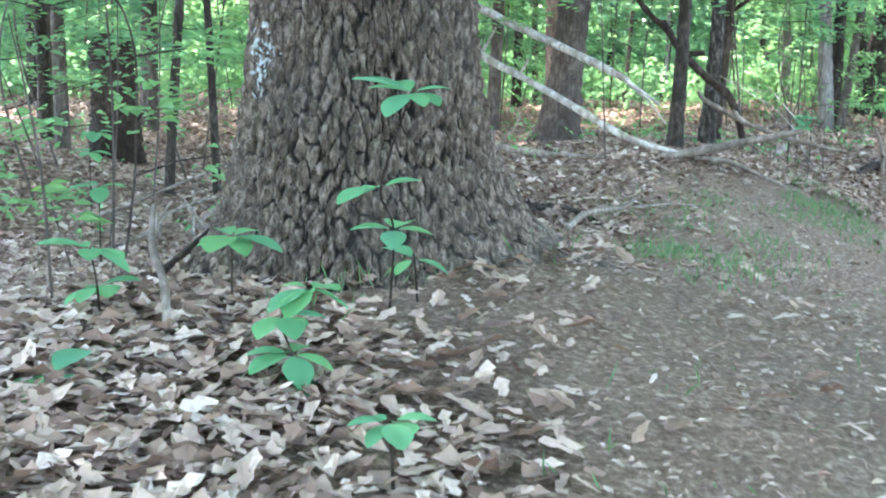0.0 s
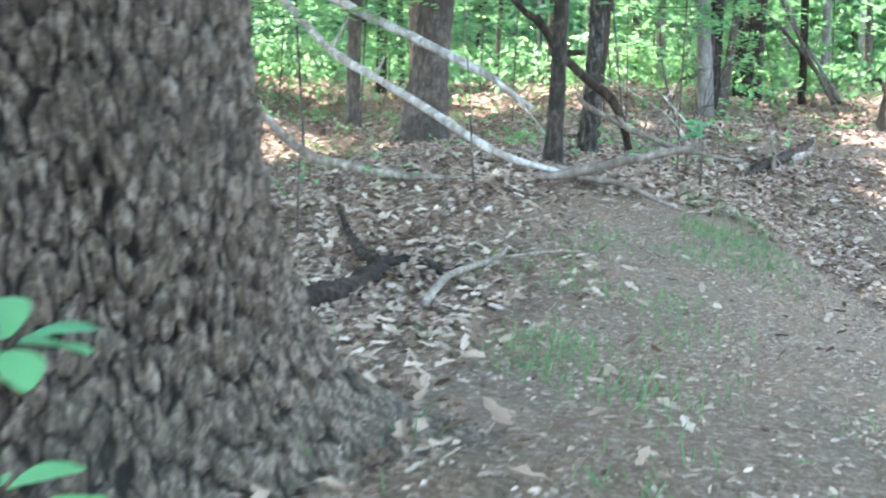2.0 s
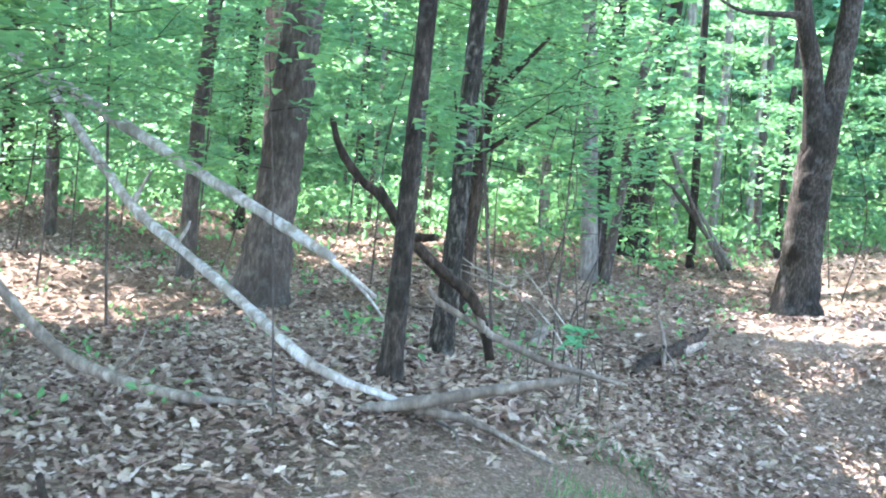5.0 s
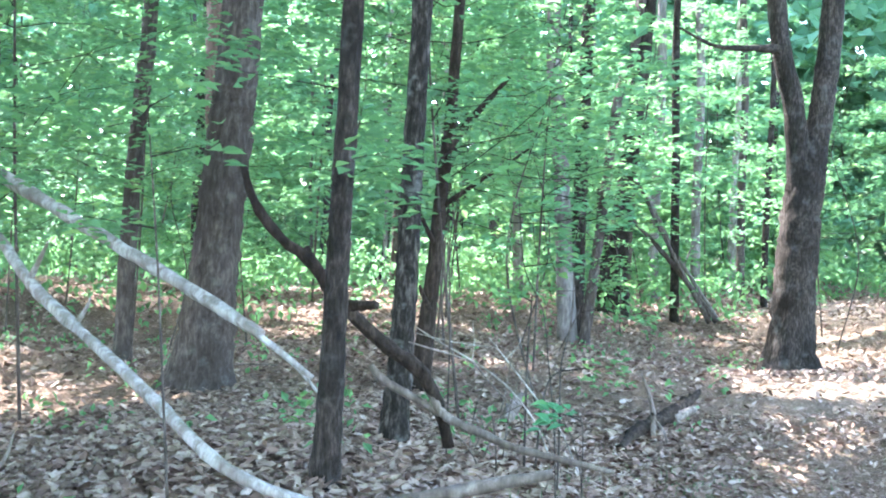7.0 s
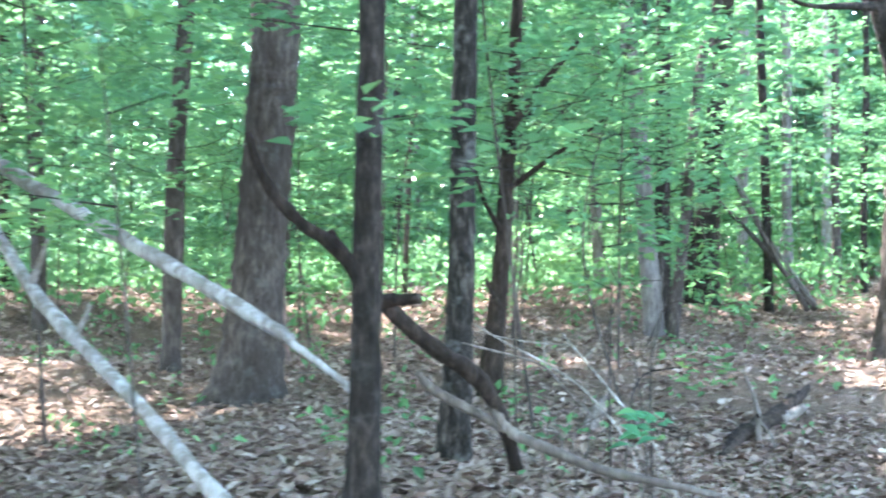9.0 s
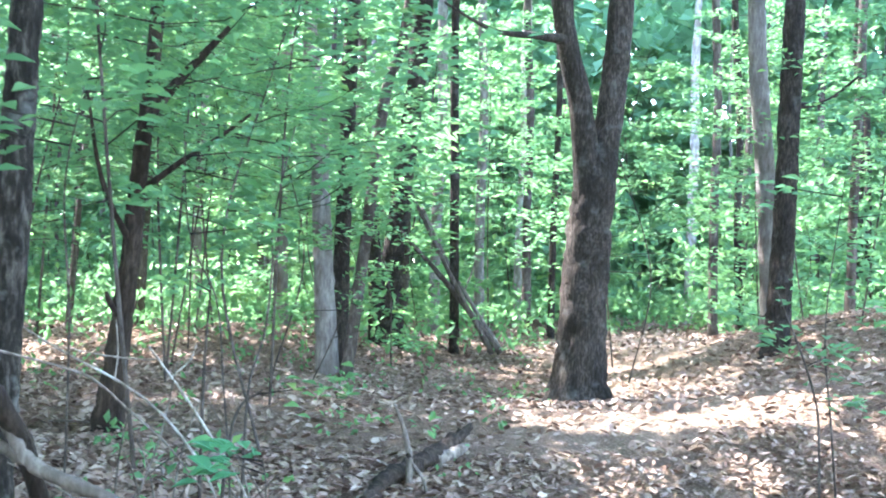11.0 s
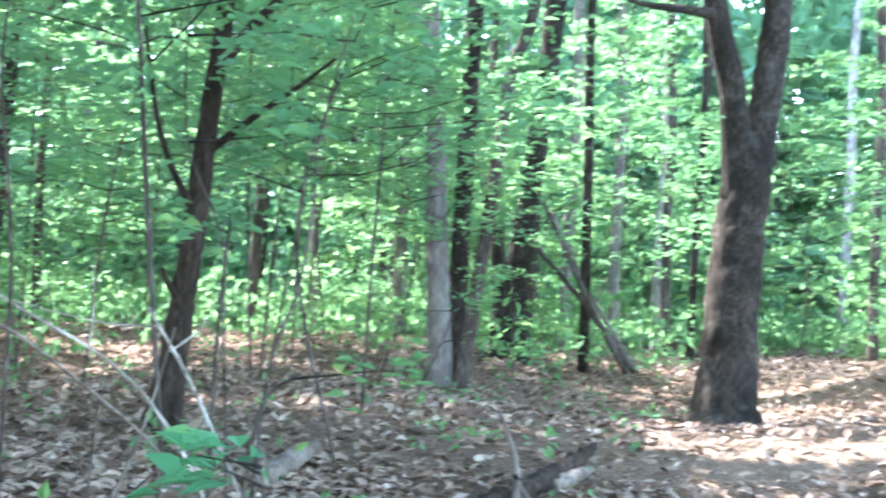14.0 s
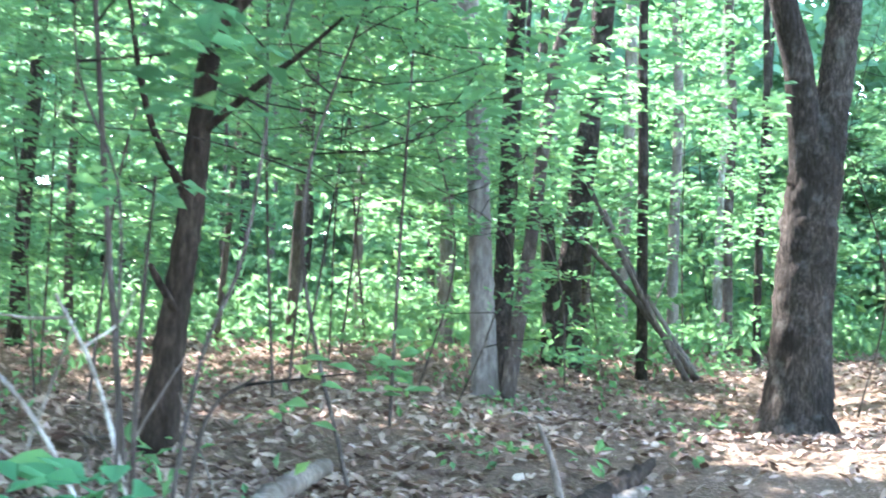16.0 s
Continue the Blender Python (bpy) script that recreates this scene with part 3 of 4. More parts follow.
forest_tree("large dark tree forking into two stems beside the trail", [(10.5, 22.0, -0.1, 0.36), (10.53, 22.0, 1.0, 0.31), (10.58, 22.0, 2.03, 0.295), (10.66, 22.0, 2.8, 0.27), (10.80, 22.0, 3.4, 0.19), (10.90, 22.0, 4.2, 0.175), (10.97, 22.0, 5.0, 0.17)], T3_BARK,
            limbs=([(10.6, 22.0, 2.0, 0.2), (10.50, 21.98, 3.0, 0.18), (10.38, 21.97, 3.9, 0.165), (10.16, 21.97, 4.7, 0.15), (10.0, 22.0, 5.9, 0.14), (9.6, 22.0, 8.5, 0.08)], [(10.2, 21.95, 4.68, 0.09), (9.9, 21.85, 4.66, 0.06), (9.58, 21.7, 4.63, 0.05), (8.89, 21.5, 4.6, 0.03), (8.2, 21.4, 4.85, 0.015)]), seed=4, flare=0.6, sides=30, top=14, lush=True)
forest_tree("pale grey slender trunk in a small clump", [(7.51, 23.5, 0.22, 0.15), (7.37, 23.5, 1.91, 0.13), (7.24, 23.5, 3.7, 0.12), (7.12, 23.5, 4.77, 0.11)], PALE_BARK, seed=5, flare=0.25)
forest_tree("dark slender trunk in a small clump", [(7.85, 24.2, 0.21, 0.13), (7.86, 24.2, 1.95, 0.115), (7.9, 24.2, 5.0, 0.105)], DARK_BARK, seed=6, flare=0.2)
forest_tree("pale thin leaning trunk in a small clump", [(7.68, 23.3, 0.17, 0.085), (7.88, 23.3, 1.71, 0.08), (8.13, 23.3, 3.98, 0.075), (8.4, 23.3, 5.0, 0.07)], GREY_BARK, seed=7, flare=0.2)
forest_tree("dark tree with a burnt-looking broken second stem", [(9.75, 27.7, 0.45, 0.30), (9.84, 27.7, 1.75, 0.19), (10.04, 27.7, 3.66, 0.17), (10.27, 27.7, 5.98, 0.15)], DARK_BARK,
            limbs=([(9.68, 27.65, 0.3, 0.26), (9.55, 27.65, 1.2, 0.14), (9.5, 27.65, 1.65, 0.13), (9.43, 27.65, 2.7, 0.11)],), seed=8, flare=0.4)
forest_tree("thin straight dark tree among the dead leaning poles", [(10.96, 27.5, 0.23, 0.085), (10.88, 27.5, 3.13, 0.08), (10.8, 27.5, 6.0, 0.07)], DARK_BARK, seed=9, flare=0.2)
forest_tree("crooked brown tree with spreading side branches", [(3.96, 17.5, 0.35, 0.12), (4.03, 17.5, 0.95, 0.088), (4.10, 17.5, 1.6, 0.078), (4.14, 17.5, 2.2, 0.07), (4.19, 17.5, 2.83, 0.062), (4.23, 17.5, 3.3, 0.058)], BROWN_BARK,
            limbs=([(4.15, 17.5, 2.15, 0.03), (4.44, 17.2, 2.4, 0.022), (4.69, 17.0, 2.59, 0.016), (4.86, 16.8, 2.74, 0.01)], [(4.2, 17.5, 2.75, 0.05), (4.41, 17.5, 3.03, 0.04), (4.8, 17.4, 3.5, 0.02)], [(4.05, 17.45, 1.1, 0.03), (3.93, 17.3, 1.3, 0.022), (3.9, 17.25, 1.36, 0.015)], [(4.12, 17.5, 1.7, 0.03), (3.85, 17.3, 2.2, 0.02), (3.7, 17.2, 2.9, 0.01)]), seed=10, flare=0.35)
forest_tree("reddish-brown straight trunk behind the mound", [(2.07, 22.0, 0.4, 0.15), (2.02, 22.0, 2.2, 0.14), (1.94, 22.0, 4.4, 0.13)], RED_BARK, seed=11, flare=0.3)
forest_tree("dark straight tree on the bank beyond the trail", [(13.23, 21.5, 0.75, 0.17), (13.32, 21.5, 2.16, 0.155), (13.41, 21.5, 5.14, 0.14)], DARK_BARK, limbs=([(13.4, 21.5, 4.0, 0.05), (13.9, 21.4, 4.1, 0.03), (14.4, 21.3, 4.5, 0.015)],), seed=12, flare=0.3)
forest_tree("pale grey straight tree on the bank beyond the trail", [(13.92, 22.5, 0.8, 0.15), (13.75, 22.5, 2.99, 0.14), (13.52, 22.5, 5.35, 0.13)], PALE_BARK, seed=13, flare=0.2)
forest_tree("thin grey tree standing back in the wood", [(0.89, 20.4, 0.85, 0.11), (0.97, 20.4, 2.29, 0.1), (1.09, 20.4, 3.79, 0.095), (1.13, 20.4, 4.35, 0.09)], GREY_BARK, seed=14, flare=0.3)
# standing back to the side of the oak
forest_tree("thick broken trunk with torn brown wood on its top", [(-3.86, 14.5, 0.23, 0.30), (-3.88, 14.5, 0.9, 0.27), (-3.9, 14.5, 1.5, 0.25), (-3.9, 14.5, 1.66, 0.12)], BROWN_BARK, crown=False, seed=15, flare=0.25, name="broken_trunk")
forest_tree("thin grey tree among undergrowth", [(-4.35, 14.0, 0.26, 0.085), (-4.38, 14.0, 2.1, 0.075), (-4.4, 14.0, 4, 0.07)], GREY_BARK, seed=16, flare=0.2)
forest_tree("thin dark tree leaning slightly among undergrowth", [(-2.42, 10.8, 0.2, 0.045), (-2.36, 10.8, 1.0, 0.042), (-2.28, 10.8, 2.0, 0.04), (-2.2, 10.8, 3.2, 0.036)], DARK_BARK, seed=17, flare=0.2, top=11)
forest_tree("very thin dark tree beside the oak", [(-2.04, 11.2, 0.26, 0.04), (-2.09, 11.2, 1.2, 0.036), (-2.13, 11.2, 2.03, 0.034), (-2.2, 11.2, 3.2, 0.03)], DARK_BARK, seed=18, flare=0.2, top=11)
# two trees added out of sight so that their crowns shade the mound
forest_tree("tall grey tree added unseen behind the oak to shade the mound", [(-1.9, 16.8, 0.2, 0.15), (-1.85, 16.8, 3, 0.13), (-1.9, 16.8, 6, 0.12)], GREY_BARK, seed=20, flare=0.3, top=12.5, lush=True)
forest_tree("tall dark tree added unseen behind the oak for its shade", [(-2.7, 20.0, 0.2, 0.15), (-2.7, 20.0, 3, 0.13), (-2.6, 20.0, 6, 0.12)], DARK_BARK, seed=21, flare=0.3, top=13.5, lush=True)
# another added tree, whose crown keeps sun off the ground to the left
forest_tree("tall grey tree added behind the undergrowth to shade the ground", [(-4.6, 19.2, 0.2, 0.14), (-4.55, 19.2, 3, 0.12), (-4.6, 19.2, 6, 0.11)], GREY_BARK, seed=22, flare=0.3, top=13, lush=True)
# straight trunks deeper in the wood
for k, (x0, y0, dx, rad, mat, lab) in enumerate((
        (15.0, 33, -0.03, 0.11, GREY_BARK, "grey"), (18.0, 30, -0.02, 0.11, GREY_BARK, "grey"), (14.6, 31, 0.0, 0.08, DARK_BARK, "dark"), (19.4, 31, -0.05, 0.10, DARK_BARK, "dark"), (23.9, 40, 0.0, 0.17, WHITE_WOOD, "bleached white"),
        (13.8, 33, -0.02, 0.12, PALE_BARK, "pale"), (12.7, 33, 0.0, 0.13, PALE_BARK, "pale"), (8.5, 30, -0.03, 0.12, PALE_BARK, "pale"), (6.0, 31, 0.03, 0.10, GREY_BARK, "grey"),
        (1.8, 29, 0.02, 0.12, DARK_BARK, "dark"), (-1.5, 26, 0.0, 0.12, GREY_BARK, "grey"), (-6.5, 20, 0.02, 0.13, GREY_BARK, "grey"), (-3.0, 31, 0.0, 0.14, DARK_BARK, "dark"), (21.5, 34, 0.03, 0.12, GREY_BARK, "grey"),
        (17.0, 24.5, 0.02, 0.09, GREY_BARK, "grey"), (16.2, 36, 0.0, 0.16, WHITE_WOOD, "bleached white"), (11.6, 36, 0.03, 0.12, GREY_BARK, "grey"), (24.5, 33, -0.04, 0.13, DARK_BARK, "dark"), (20.5, 26.5, 0.0, 0.10, DARK_BARK, "dark"), (27, 38, 0.02, 0.15, GREY_BARK, "grey"), (-9, 27, 0.0, 0.14, DARK_BARK, "dark"), (-5.5, 17, -0.03, 0.09, DARK_BARK, "dark"))):
    z0 = gz(x0, y0)
    forest_tree(f"straight {lab} trunk standing deep in the wood", [(x0, y0, z0, rad), (x0 + 2.5 * dx, y0, z0 + 2.5, rad * 0.92), (x0 + 4 * dx + 0.06, y0, z0 + 5, rad * 0.85), (x0 + 7 * dx, y0, z0 + 7.5, rad * 0.8)], mat, seed=40 + k, flare=0.2, sides=10, top=13.5, group="trunks deep in the wood")


q = np.random.default_rng(61)
placed = 0
while placed < 34:
    x0, y0 = float(q.uniform(2, 32)), float(q.uniform(29, 46))
    if float(trail_gap(x0, y0)) < 1.8 or x0 > 0.75 * y0 + 4:
        continue
    z0, rad, dx = gz(x0, y0), float(q.uniform(0.05, 0.12)), float(q.normal(0, 0.05))
    mat, lab = ((GREY_BARK, "grey"), (PALE_BARK, "pale"), (DARK_BARK, "dark"))[placed % 3]
    forest_tree(f"thin {lab} trunk standing deep in the wood", [(x0, y0, z0, rad), (x0 + 2.5 * dx, y0, z0 + 2.5, rad * 0.92), (x0 + 4 * dx + float(q.normal(0, 0.08)), y0, z0 + 5, rad * 0.85), (x0 + 7 * dx, y0, z0 + 7.5, rad * 0.8)], mat, seed=140 + placed, flare=0.15, sides=8, top=13.0, group="thin trunks deep in the wood", sparse=True)
    placed += 1


# tall trees all round the walk, added out of view to shade it
for k, (x0, y0, rad) in enumerate(((-4.3, 10.6, 0.13), (-3.5, -3, 0.16), (3.2, -4.5, 0.2), (6.8, -1.5, 0.13), (6.5, 3.5, 0.15), (9.5, 7.5, 0.18), (-4.5, 2.5, 0.14), (-6.5, 7, 0.17), (12.5, 12.5, 0.16), (-8, 12, 0.15), (0.5, -8, 0.18), (10.5, 1.5, 0.17), (15.5, 16, 0.15), (-7.5, -2, 0.15), (6.2, -7, 0.15))):
    z0 = gz(x0, y0)
    forest_tree("tall grey tree added out of view to shade the walk", [(x0, y0, z0, rad), (x0 + 0.1, y0, z0 + 3, rad * 0.9), (x0 - 0.05, y0 + 0.1, z0 + 6, rad * 0.8)], GREY_BARK, seed=80 + k, flare=0.3, sides=12, top=12.5, group="tall trees beside the walk")


# ---- young trees with flat sprays of leaves ----
def young_tree(seed, height, reach, first, count, leaf, far=False):
    r = np.random.default_rng(seed)
    t = thing("young_tree", (0, 0, 0), "young broadleaf tree with flat sprays of fresh green leaves", "tree", "young trees of the understory")
    bend = r.normal(0, 0.32, 2)
    rad = 0.005 + 0.0019 * height
    stem = smooth_line([(0, 0, -0.1, rad), (bend[0] * 0.6, bend[1], height * 0.35, rad * 0.85), (-bend[0] * 0.5, bend[1] * 1.6, height * 0.7, rad * 0.55), (bend[1], bend[0], height, 0.004)], 40)
    part("trunk", mesh_of("trunk", *tube(stem, 7, 26, 0.05, seed), GREY_BARK), t)
    rows_, twigs = [], []
    n_ = int(count / 70)
    for k in range(n_):
        h = first + (1 - first) * (k + r.uniform(0, 1)) / n_
        b = stem[min(int(h * 39), 39), :3]
        ang = k * 2.4 + r.uniform(-0.5, 0.5)
        long_ = reach * (1.15 - 0.8 * (h - first) / (1 - first)) * r.uniform(0.6, 1.15)
        way = np.array([math.cos(ang), math.sin(ang), r.uniform(0.0, 0.35)])
        tip = b + unit(way) * long_
        twigs.append(tube([(*b, 0.007), (*(b + 0.35 * (tip - b) + r.normal(0, 0.07, 3)), 0.005), (*(b + 0.7 * (tip - b) + r.normal(0, 0.07, 3)), 0.003), (*tip, 0.001)], 3, 6, 0.03, k))
        rows_.append(spray(r, b + 0.15 * (tip - b), way, long_, 70, leaf))
    tagged(part("branchwork", mesh_of("branchwork", *joined(twigs), DARK_BARK), t), kind="stuff")
    p, d, nn, L = gathered(rows_)
    part("crown", mesh_of("crown", *(plain_leaves if far else leaves)(p, d, nn, L, L * 0.56), LEAF, False), t)
    return t


KINDS = [young_tree(500, 5.2, 1.9, 0.25, 2300, 0.12), young_tree(501, 3.4, 1.4, 0.22, 1300, 0.115), young_tree(502, 6.5, 2.2, 0.30, 2700, 0.125), young_tree(503, 2.2, 0.9, 0.2, 560, 0.10), young_tree(504, 5.0, 2.0, 0.38, 2000, 0.12), young_tree(505, 4.2, 1.7, 0.40, 1600, 0.115),
         young_tree(506, 6.0, 2.2, 0.12, 1900, 0.20, True), young_tree(507, 8.5, 2.6, 0.2, 2400, 0.215, True), young_tree(508, 3.6, 1.8, 0.1, 1300, 0.19, True), young_tree(509, 10.5, 2.8, 0.3, 2500, 0.225, True)]
SPOTS = [(2, 0.2, 16.6), (4, -1.6, 13.6), (1, -2.6, 12.6), (4, 1.0, 20.0), (0, 3.4, 20.5), (2, 5.2, 22.5), (0, 2.6, 24.5), (4, 6.0, 25.6), (1, -3.2, 9.6), (2, 12.5, 29.5), (0, 13.0, 25.5), (4, 15.5, 23.8), (2, 17.0, 27), (1, 13.6, 19.4), (3, 10.6, 15.2), (4, 16.0, 19.4), (0, 18.5, 21.5), (3, -1.9, 7.2), (3, -2.4, 5.6), (3, 6.6, 21.3), (5, 9.0, 25.2), (3, 11.6, 24.6),
         (4, -0.6, 12.9), (5, -0.7, 15.4), (4, 3.9, 15.3), (5, 5.0, 16.6), (4, 5.6, 18.9), (5, 6.6, 23.0), (4, 4.9, 20.6), (0, -2.8, 17), (2, -4.8, 18), (0, -0.8, 19), (5, -3.6, 11.5), (5, 8.6, 26.5), (4, 14.6, 21.4), (5, 12.3, 23.8), (1, -5.5, 12), (0, -6.5, 15)]
KEY_LINES = ((10.5, 22.0), (7.5, 23.5), (9.8, 27.7), (1.8, 18.0), (3.0, 13.4), (4.0, 17.5))


def sight_clear(x, y):
    for ex, ey in ((0.8, 3.5), (1.9, 6.6), (3.4, 8.8)):
        for tx, ty in KEY_LINES:
            u = ((x - ex) * (tx - ex) + (y - ey) * (ty - ey)) / ((tx - ex) ** 2 + (ty - ey) ** 2)
            if 0 < u < 1 and math.hypot(x - ex - u * (tx - ex), y - ey - u * (ty - ey)) < 1.6:
                return False
    return True


r = np.random.default_rng(77)
while len(SPOTS) < 190:
    x, y = r.uniform(-18, 40), r.uniform(9, 54)
    if (float(trail_gap(x, y)) < 2.2 and y < 35) or (-2.6 < x < 9.5 and y < 20.5) or x > 0.75 * y + 6 or (x > 8 and y < 15) or not sight_clear(x, y):
        continue
    if any(math.hypot(x - a, y - b) < 1.25 for _, a, b in SPOTS):
        continue
    SPOTS.append((int(r.choice([6, 7, 8, 9], p=[0.34, 0.18, 0.38, 0.10])) if y > 27 else int(r.choice([0, 1, 2, 3, 4], p=[0.3, 0.2, 0.2, 0.1, 0.2])), float(x), float(y)))
# young trees added out of view round the walk to cut open sky light
for _ in range(46):
    a, dist = r.uniform(1.15, 5.3), r.uniform(9, 26)
    SPOTS.append((int(r.choice([6, 8])), 2 + dist * math.sin(a), 4 + dist * math.cos(a)))
used = set()
for k, (kind, x, y) in enumerate(SPOTS):
    s = float(r.uniform(0.85, 1.2))
    m = Matrix.Translation((x, y, gz(x, y))) @ Euler((float(r.normal(0, 0.05)), float(r.normal(0, 0.05)), float(r.uniform(0, 6.28)))).to_matrix().to_4x4()
    if kind not in used:
        used.add(kind)
        KINDS[kind].matrix_basis = m
    else:
        copy_thing(KINDS[kind], m)

# ---- woods in the distance and low growth ----
r = np.random.default_rng(88)
rows_ = []
for k in range(1400):
    # the last 300 clumps ring the unseen sides, added to block open sky
    a, dist = (r.uniform(-0.75, 1.0), r.uniform(50, 60)) if k < 1100 else (r.uniform(1.0, 5.5), r.uniform(30, 44))
    x, y = dist * math.sin(a), dist * math.cos(a)
    rows_.append(blob(r, np.array((x, y, 29 * r.uniform(0.0, 1) ** 0.95 + 0.3)), (3.2, 3.2, 1.7), 84, 0.8))
for k in range(620):
    a, dist = r.uniform(-0.72, 0.95), r.uniform(60, 68)
    x, y = dist * math.sin(a), dist * math.cos(a)
    rows_.append(blob(r, np.array((x, y, r.uniform(0.3, 15))), (3.2, 3.2, 1.7), 84, 0.8))
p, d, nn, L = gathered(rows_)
tagged(new("distant_woods", mesh_of("distant_woods", *plain_leaves(p, d, nn, L, L * 0.65), LEAF_FAR_HAZE, False)), "green foliage of the distant wood, coloured pale for haze and sunlight", "foliage", kind="stuff")
rows_ = []
for _ in range(1700):
    x, y = r.uniform(-16, 34), r.uniform(26, 48)
    if (float(trail_gap(x, y)) < 1.6 and y < 33) or x > 0.75 * y + 6:
        continue
    rows_.append(blob(r, np.array((x, y, gz(x, y) + r.uniform(0.1, 0.9))), (0.7, 0.7, 0.35), 24, 0.17))
for _ in range(600):
    a, dist = r.uniform(-0.5, 0.85), r.uniform(36, 47)
    x, y = dist * math.sin(a), dist * math.cos(a)
    if float(trail_gap(x, y)) > 2.0 or y > 33:
        rows_.append(blob(r, np.array((x, y, gz(x, y) + r.uniform(0.3, 3.6))), (1.0, 1.0, 0.5), 34, 0.26))
for _ in range(330):
    x, y = r.uniform(-6, 13), r.uniform(8, 27)
    if float(trail_gap(x, y)) < 1.5 or (y < 11 and x > -1):
        continue
    rows_.append(blob(r, np.array((x, y, gz(x, y) + 0.12)), (0.2, 0.2, 0.09), 9, 0.085))
p, d, nn, L = gathered(rows_)
p[:, 2] = np.maximum(p[:, 2], ground_z(p[:, 0], p[:, 1]) + 0.02)
tagged(new("undergrowth", mesh_of("undergrowth", *plain_leaves(p, d, nn, L, L * 0.6), LEAF, False)), "low green seedlings and undergrowth on the forest floor", "undergrowth", kind="stuff")


# ---- fallen and leaning dead wood ----
def dead_wood(name, label, lines, mat, category="branch", sides=10, seed=0, rough=0.10, n=40, pale=None):
    """A fallen limb: the first line is its stem, the others are its side branches."""
    at = lines[0][0][:3]
    t = thing(name, at, label, category)
    for k, line in enumerate(lines):
        part("stem" if k == 0 else "side_branch", mesh_of(name, *tube(local(line, at), sides, n, rough, seed + k), STICK if k == pale else mat), t)
    return t


dead_wood("fallen_branch", "long bent bleached branch leaning down to the mound", [[(-1.5, 17.8, 3.2, 0.045), (-0.62, 16.6, 2.66, 0.043), (-0.2, 15.8, 2.25, 0.042), (0.25, 15.0, 1.75, 0.042), (0.55, 14.4, 1.46, 0.046), (0.98, 13.4, 1.22, 0.039), (1.44, 12.43, 0.95, 0.036), (1.83, 11.6, 0.72, 0.033), (2.33, 11.25, 0.58, 0.025)],
    [(0.5, 14.5, 1.5, 0.025), (0.6, 14.3, 1.68, 0.016), (0.66, 14.2, 1.8, 0.008)], [(0.9, 13.6, 1.26, 0.018), (0.98, 13.5, 1.4, 0.012), (1.0, 13.5, 1.46, 0.006)]], WHITE_WOOD, seed=1)
dead_wood("fallen_branch", "long straight bleached branch slanting down through the leaves", [[(-1.5, 18.1, 3.15, 0.06), (-0.69, 17.08, 2.72, 0.058), (0.1, 16.05, 2.28, 0.055), (0.89, 14.99, 1.87, 0.053), (1.5, 14.2, 1.56, 0.048), (2.04, 13.48, 1.27, 0.04), (2.1, 13.4, 1.22, 0.025), (2.42, 13.2, 0.98, 0.018)], [(2.0, 13.5, 1.29, 0.02), (2.35, 13.5, 1.0, 0.014), (2.6, 13.45, 0.7, 0.006)]], WHITE_WOOD, seed=4)
dead_wood("fallen_branch", "grey curved branch sagging down onto the leaves", [[(-1.3, 12.4, 2.6, 0.04), (-0.83, 12.3, 1.92, 0.031), (-0.57, 12.2, 1.59, 0.042), (-0.26, 12.2, 1.16, 0.042), (0.2, 12.1, 0.70, 0.042), (0.59, 11.6, 0.61, 0.04), (1.05, 11.3, 0.56, 0.036), (1.7, 11.1, 0.55, 0.024)], [(0.59, 11.6, 0.62, 0.014), (0.75, 11.5, 0.8, 0.01), (0.8, 11.5, 0.95, 0.005)]], STICK, seed=7)
dead_wood("fallen_log", "weathered grey log lying across the top of the mound", [[(1.98, 11.1, 0.55, 0.026), (2.25, 11.05, 0.6, 0.038), (2.52, 11.0, 0.66, 0.038), (2.93, 10.9, 0.76, 0.035), (3.31, 10.8, 0.85, 0.024)], [(2.38, 11.08, 0.58, 0.03), (2.73, 11.0, 0.53, 0.024), (3.04, 10.9, 0.40, 0.016), (3.2, 10.85, 0.33, 0.01)]], STICK, "log", seed=9)
dead_wood("dead_limb", "dark crooked dead limb leaning against the slender tree", [[(1.89, 12.1, 2.3, 0.016), (1.9, 12.1, 2.26, 0.02), (1.95, 12.12, 2.11, 0.026), (2.09, 12.15, 1.92, 0.031), (2.29, 12.2, 1.77, 0.034), (2.4, 12.25, 1.61, 0.035), (2.54, 12.3, 1.47, 0.037), (2.73, 12.35, 1.3, 0.041), (2.96, 12.4, 1.14, 0.046), (3.1, 12.45, 0.92, 0.038), (3.18, 12.5, 0.66, 0.036)],
    [(2.29, 12.2, 1.77, 0.034), (2.27, 12.2, 1.81, 0.03), (2.26, 12.2, 1.86, 0.014)], [(2.5, 12.25, 1.52, 0.032), (2.65, 12.1, 1.54, 0.024)], [(3.02, 12.45, 1.04, 0.026), (3.12, 12.4, 0.87, 0.027), (3.27, 12.3, 0.8, 0.026), (3.52, 12.2, 0.7, 0.024), (3.85, 12.1, 0.63, 0.02), (4.06, 12, 0.59, 0.012)]], BROWN_BARK, seed=12, pale=3)
dead_wood("fallen_branch", "grey-brown branch propped under the crooked limb", [[(2.69, 12.5, 1.15, 0.018), (2.77, 12.5, 1.06, 0.024), (3.02, 12.45, 0.92, 0.024), (3.13, 12.45, 0.84, 0.014)]], STICK, seed=17)
dead_wood("leaning_pole", "grey dead pole leaning against a dark tree", [[(11.62, 27.0, 0.2, 0.055), (10.72, 27.4, 1.41, 0.048), (9.54, 27.6, 2.63, 0.035)]], GREY_BARK, "dead pole", seed=19)
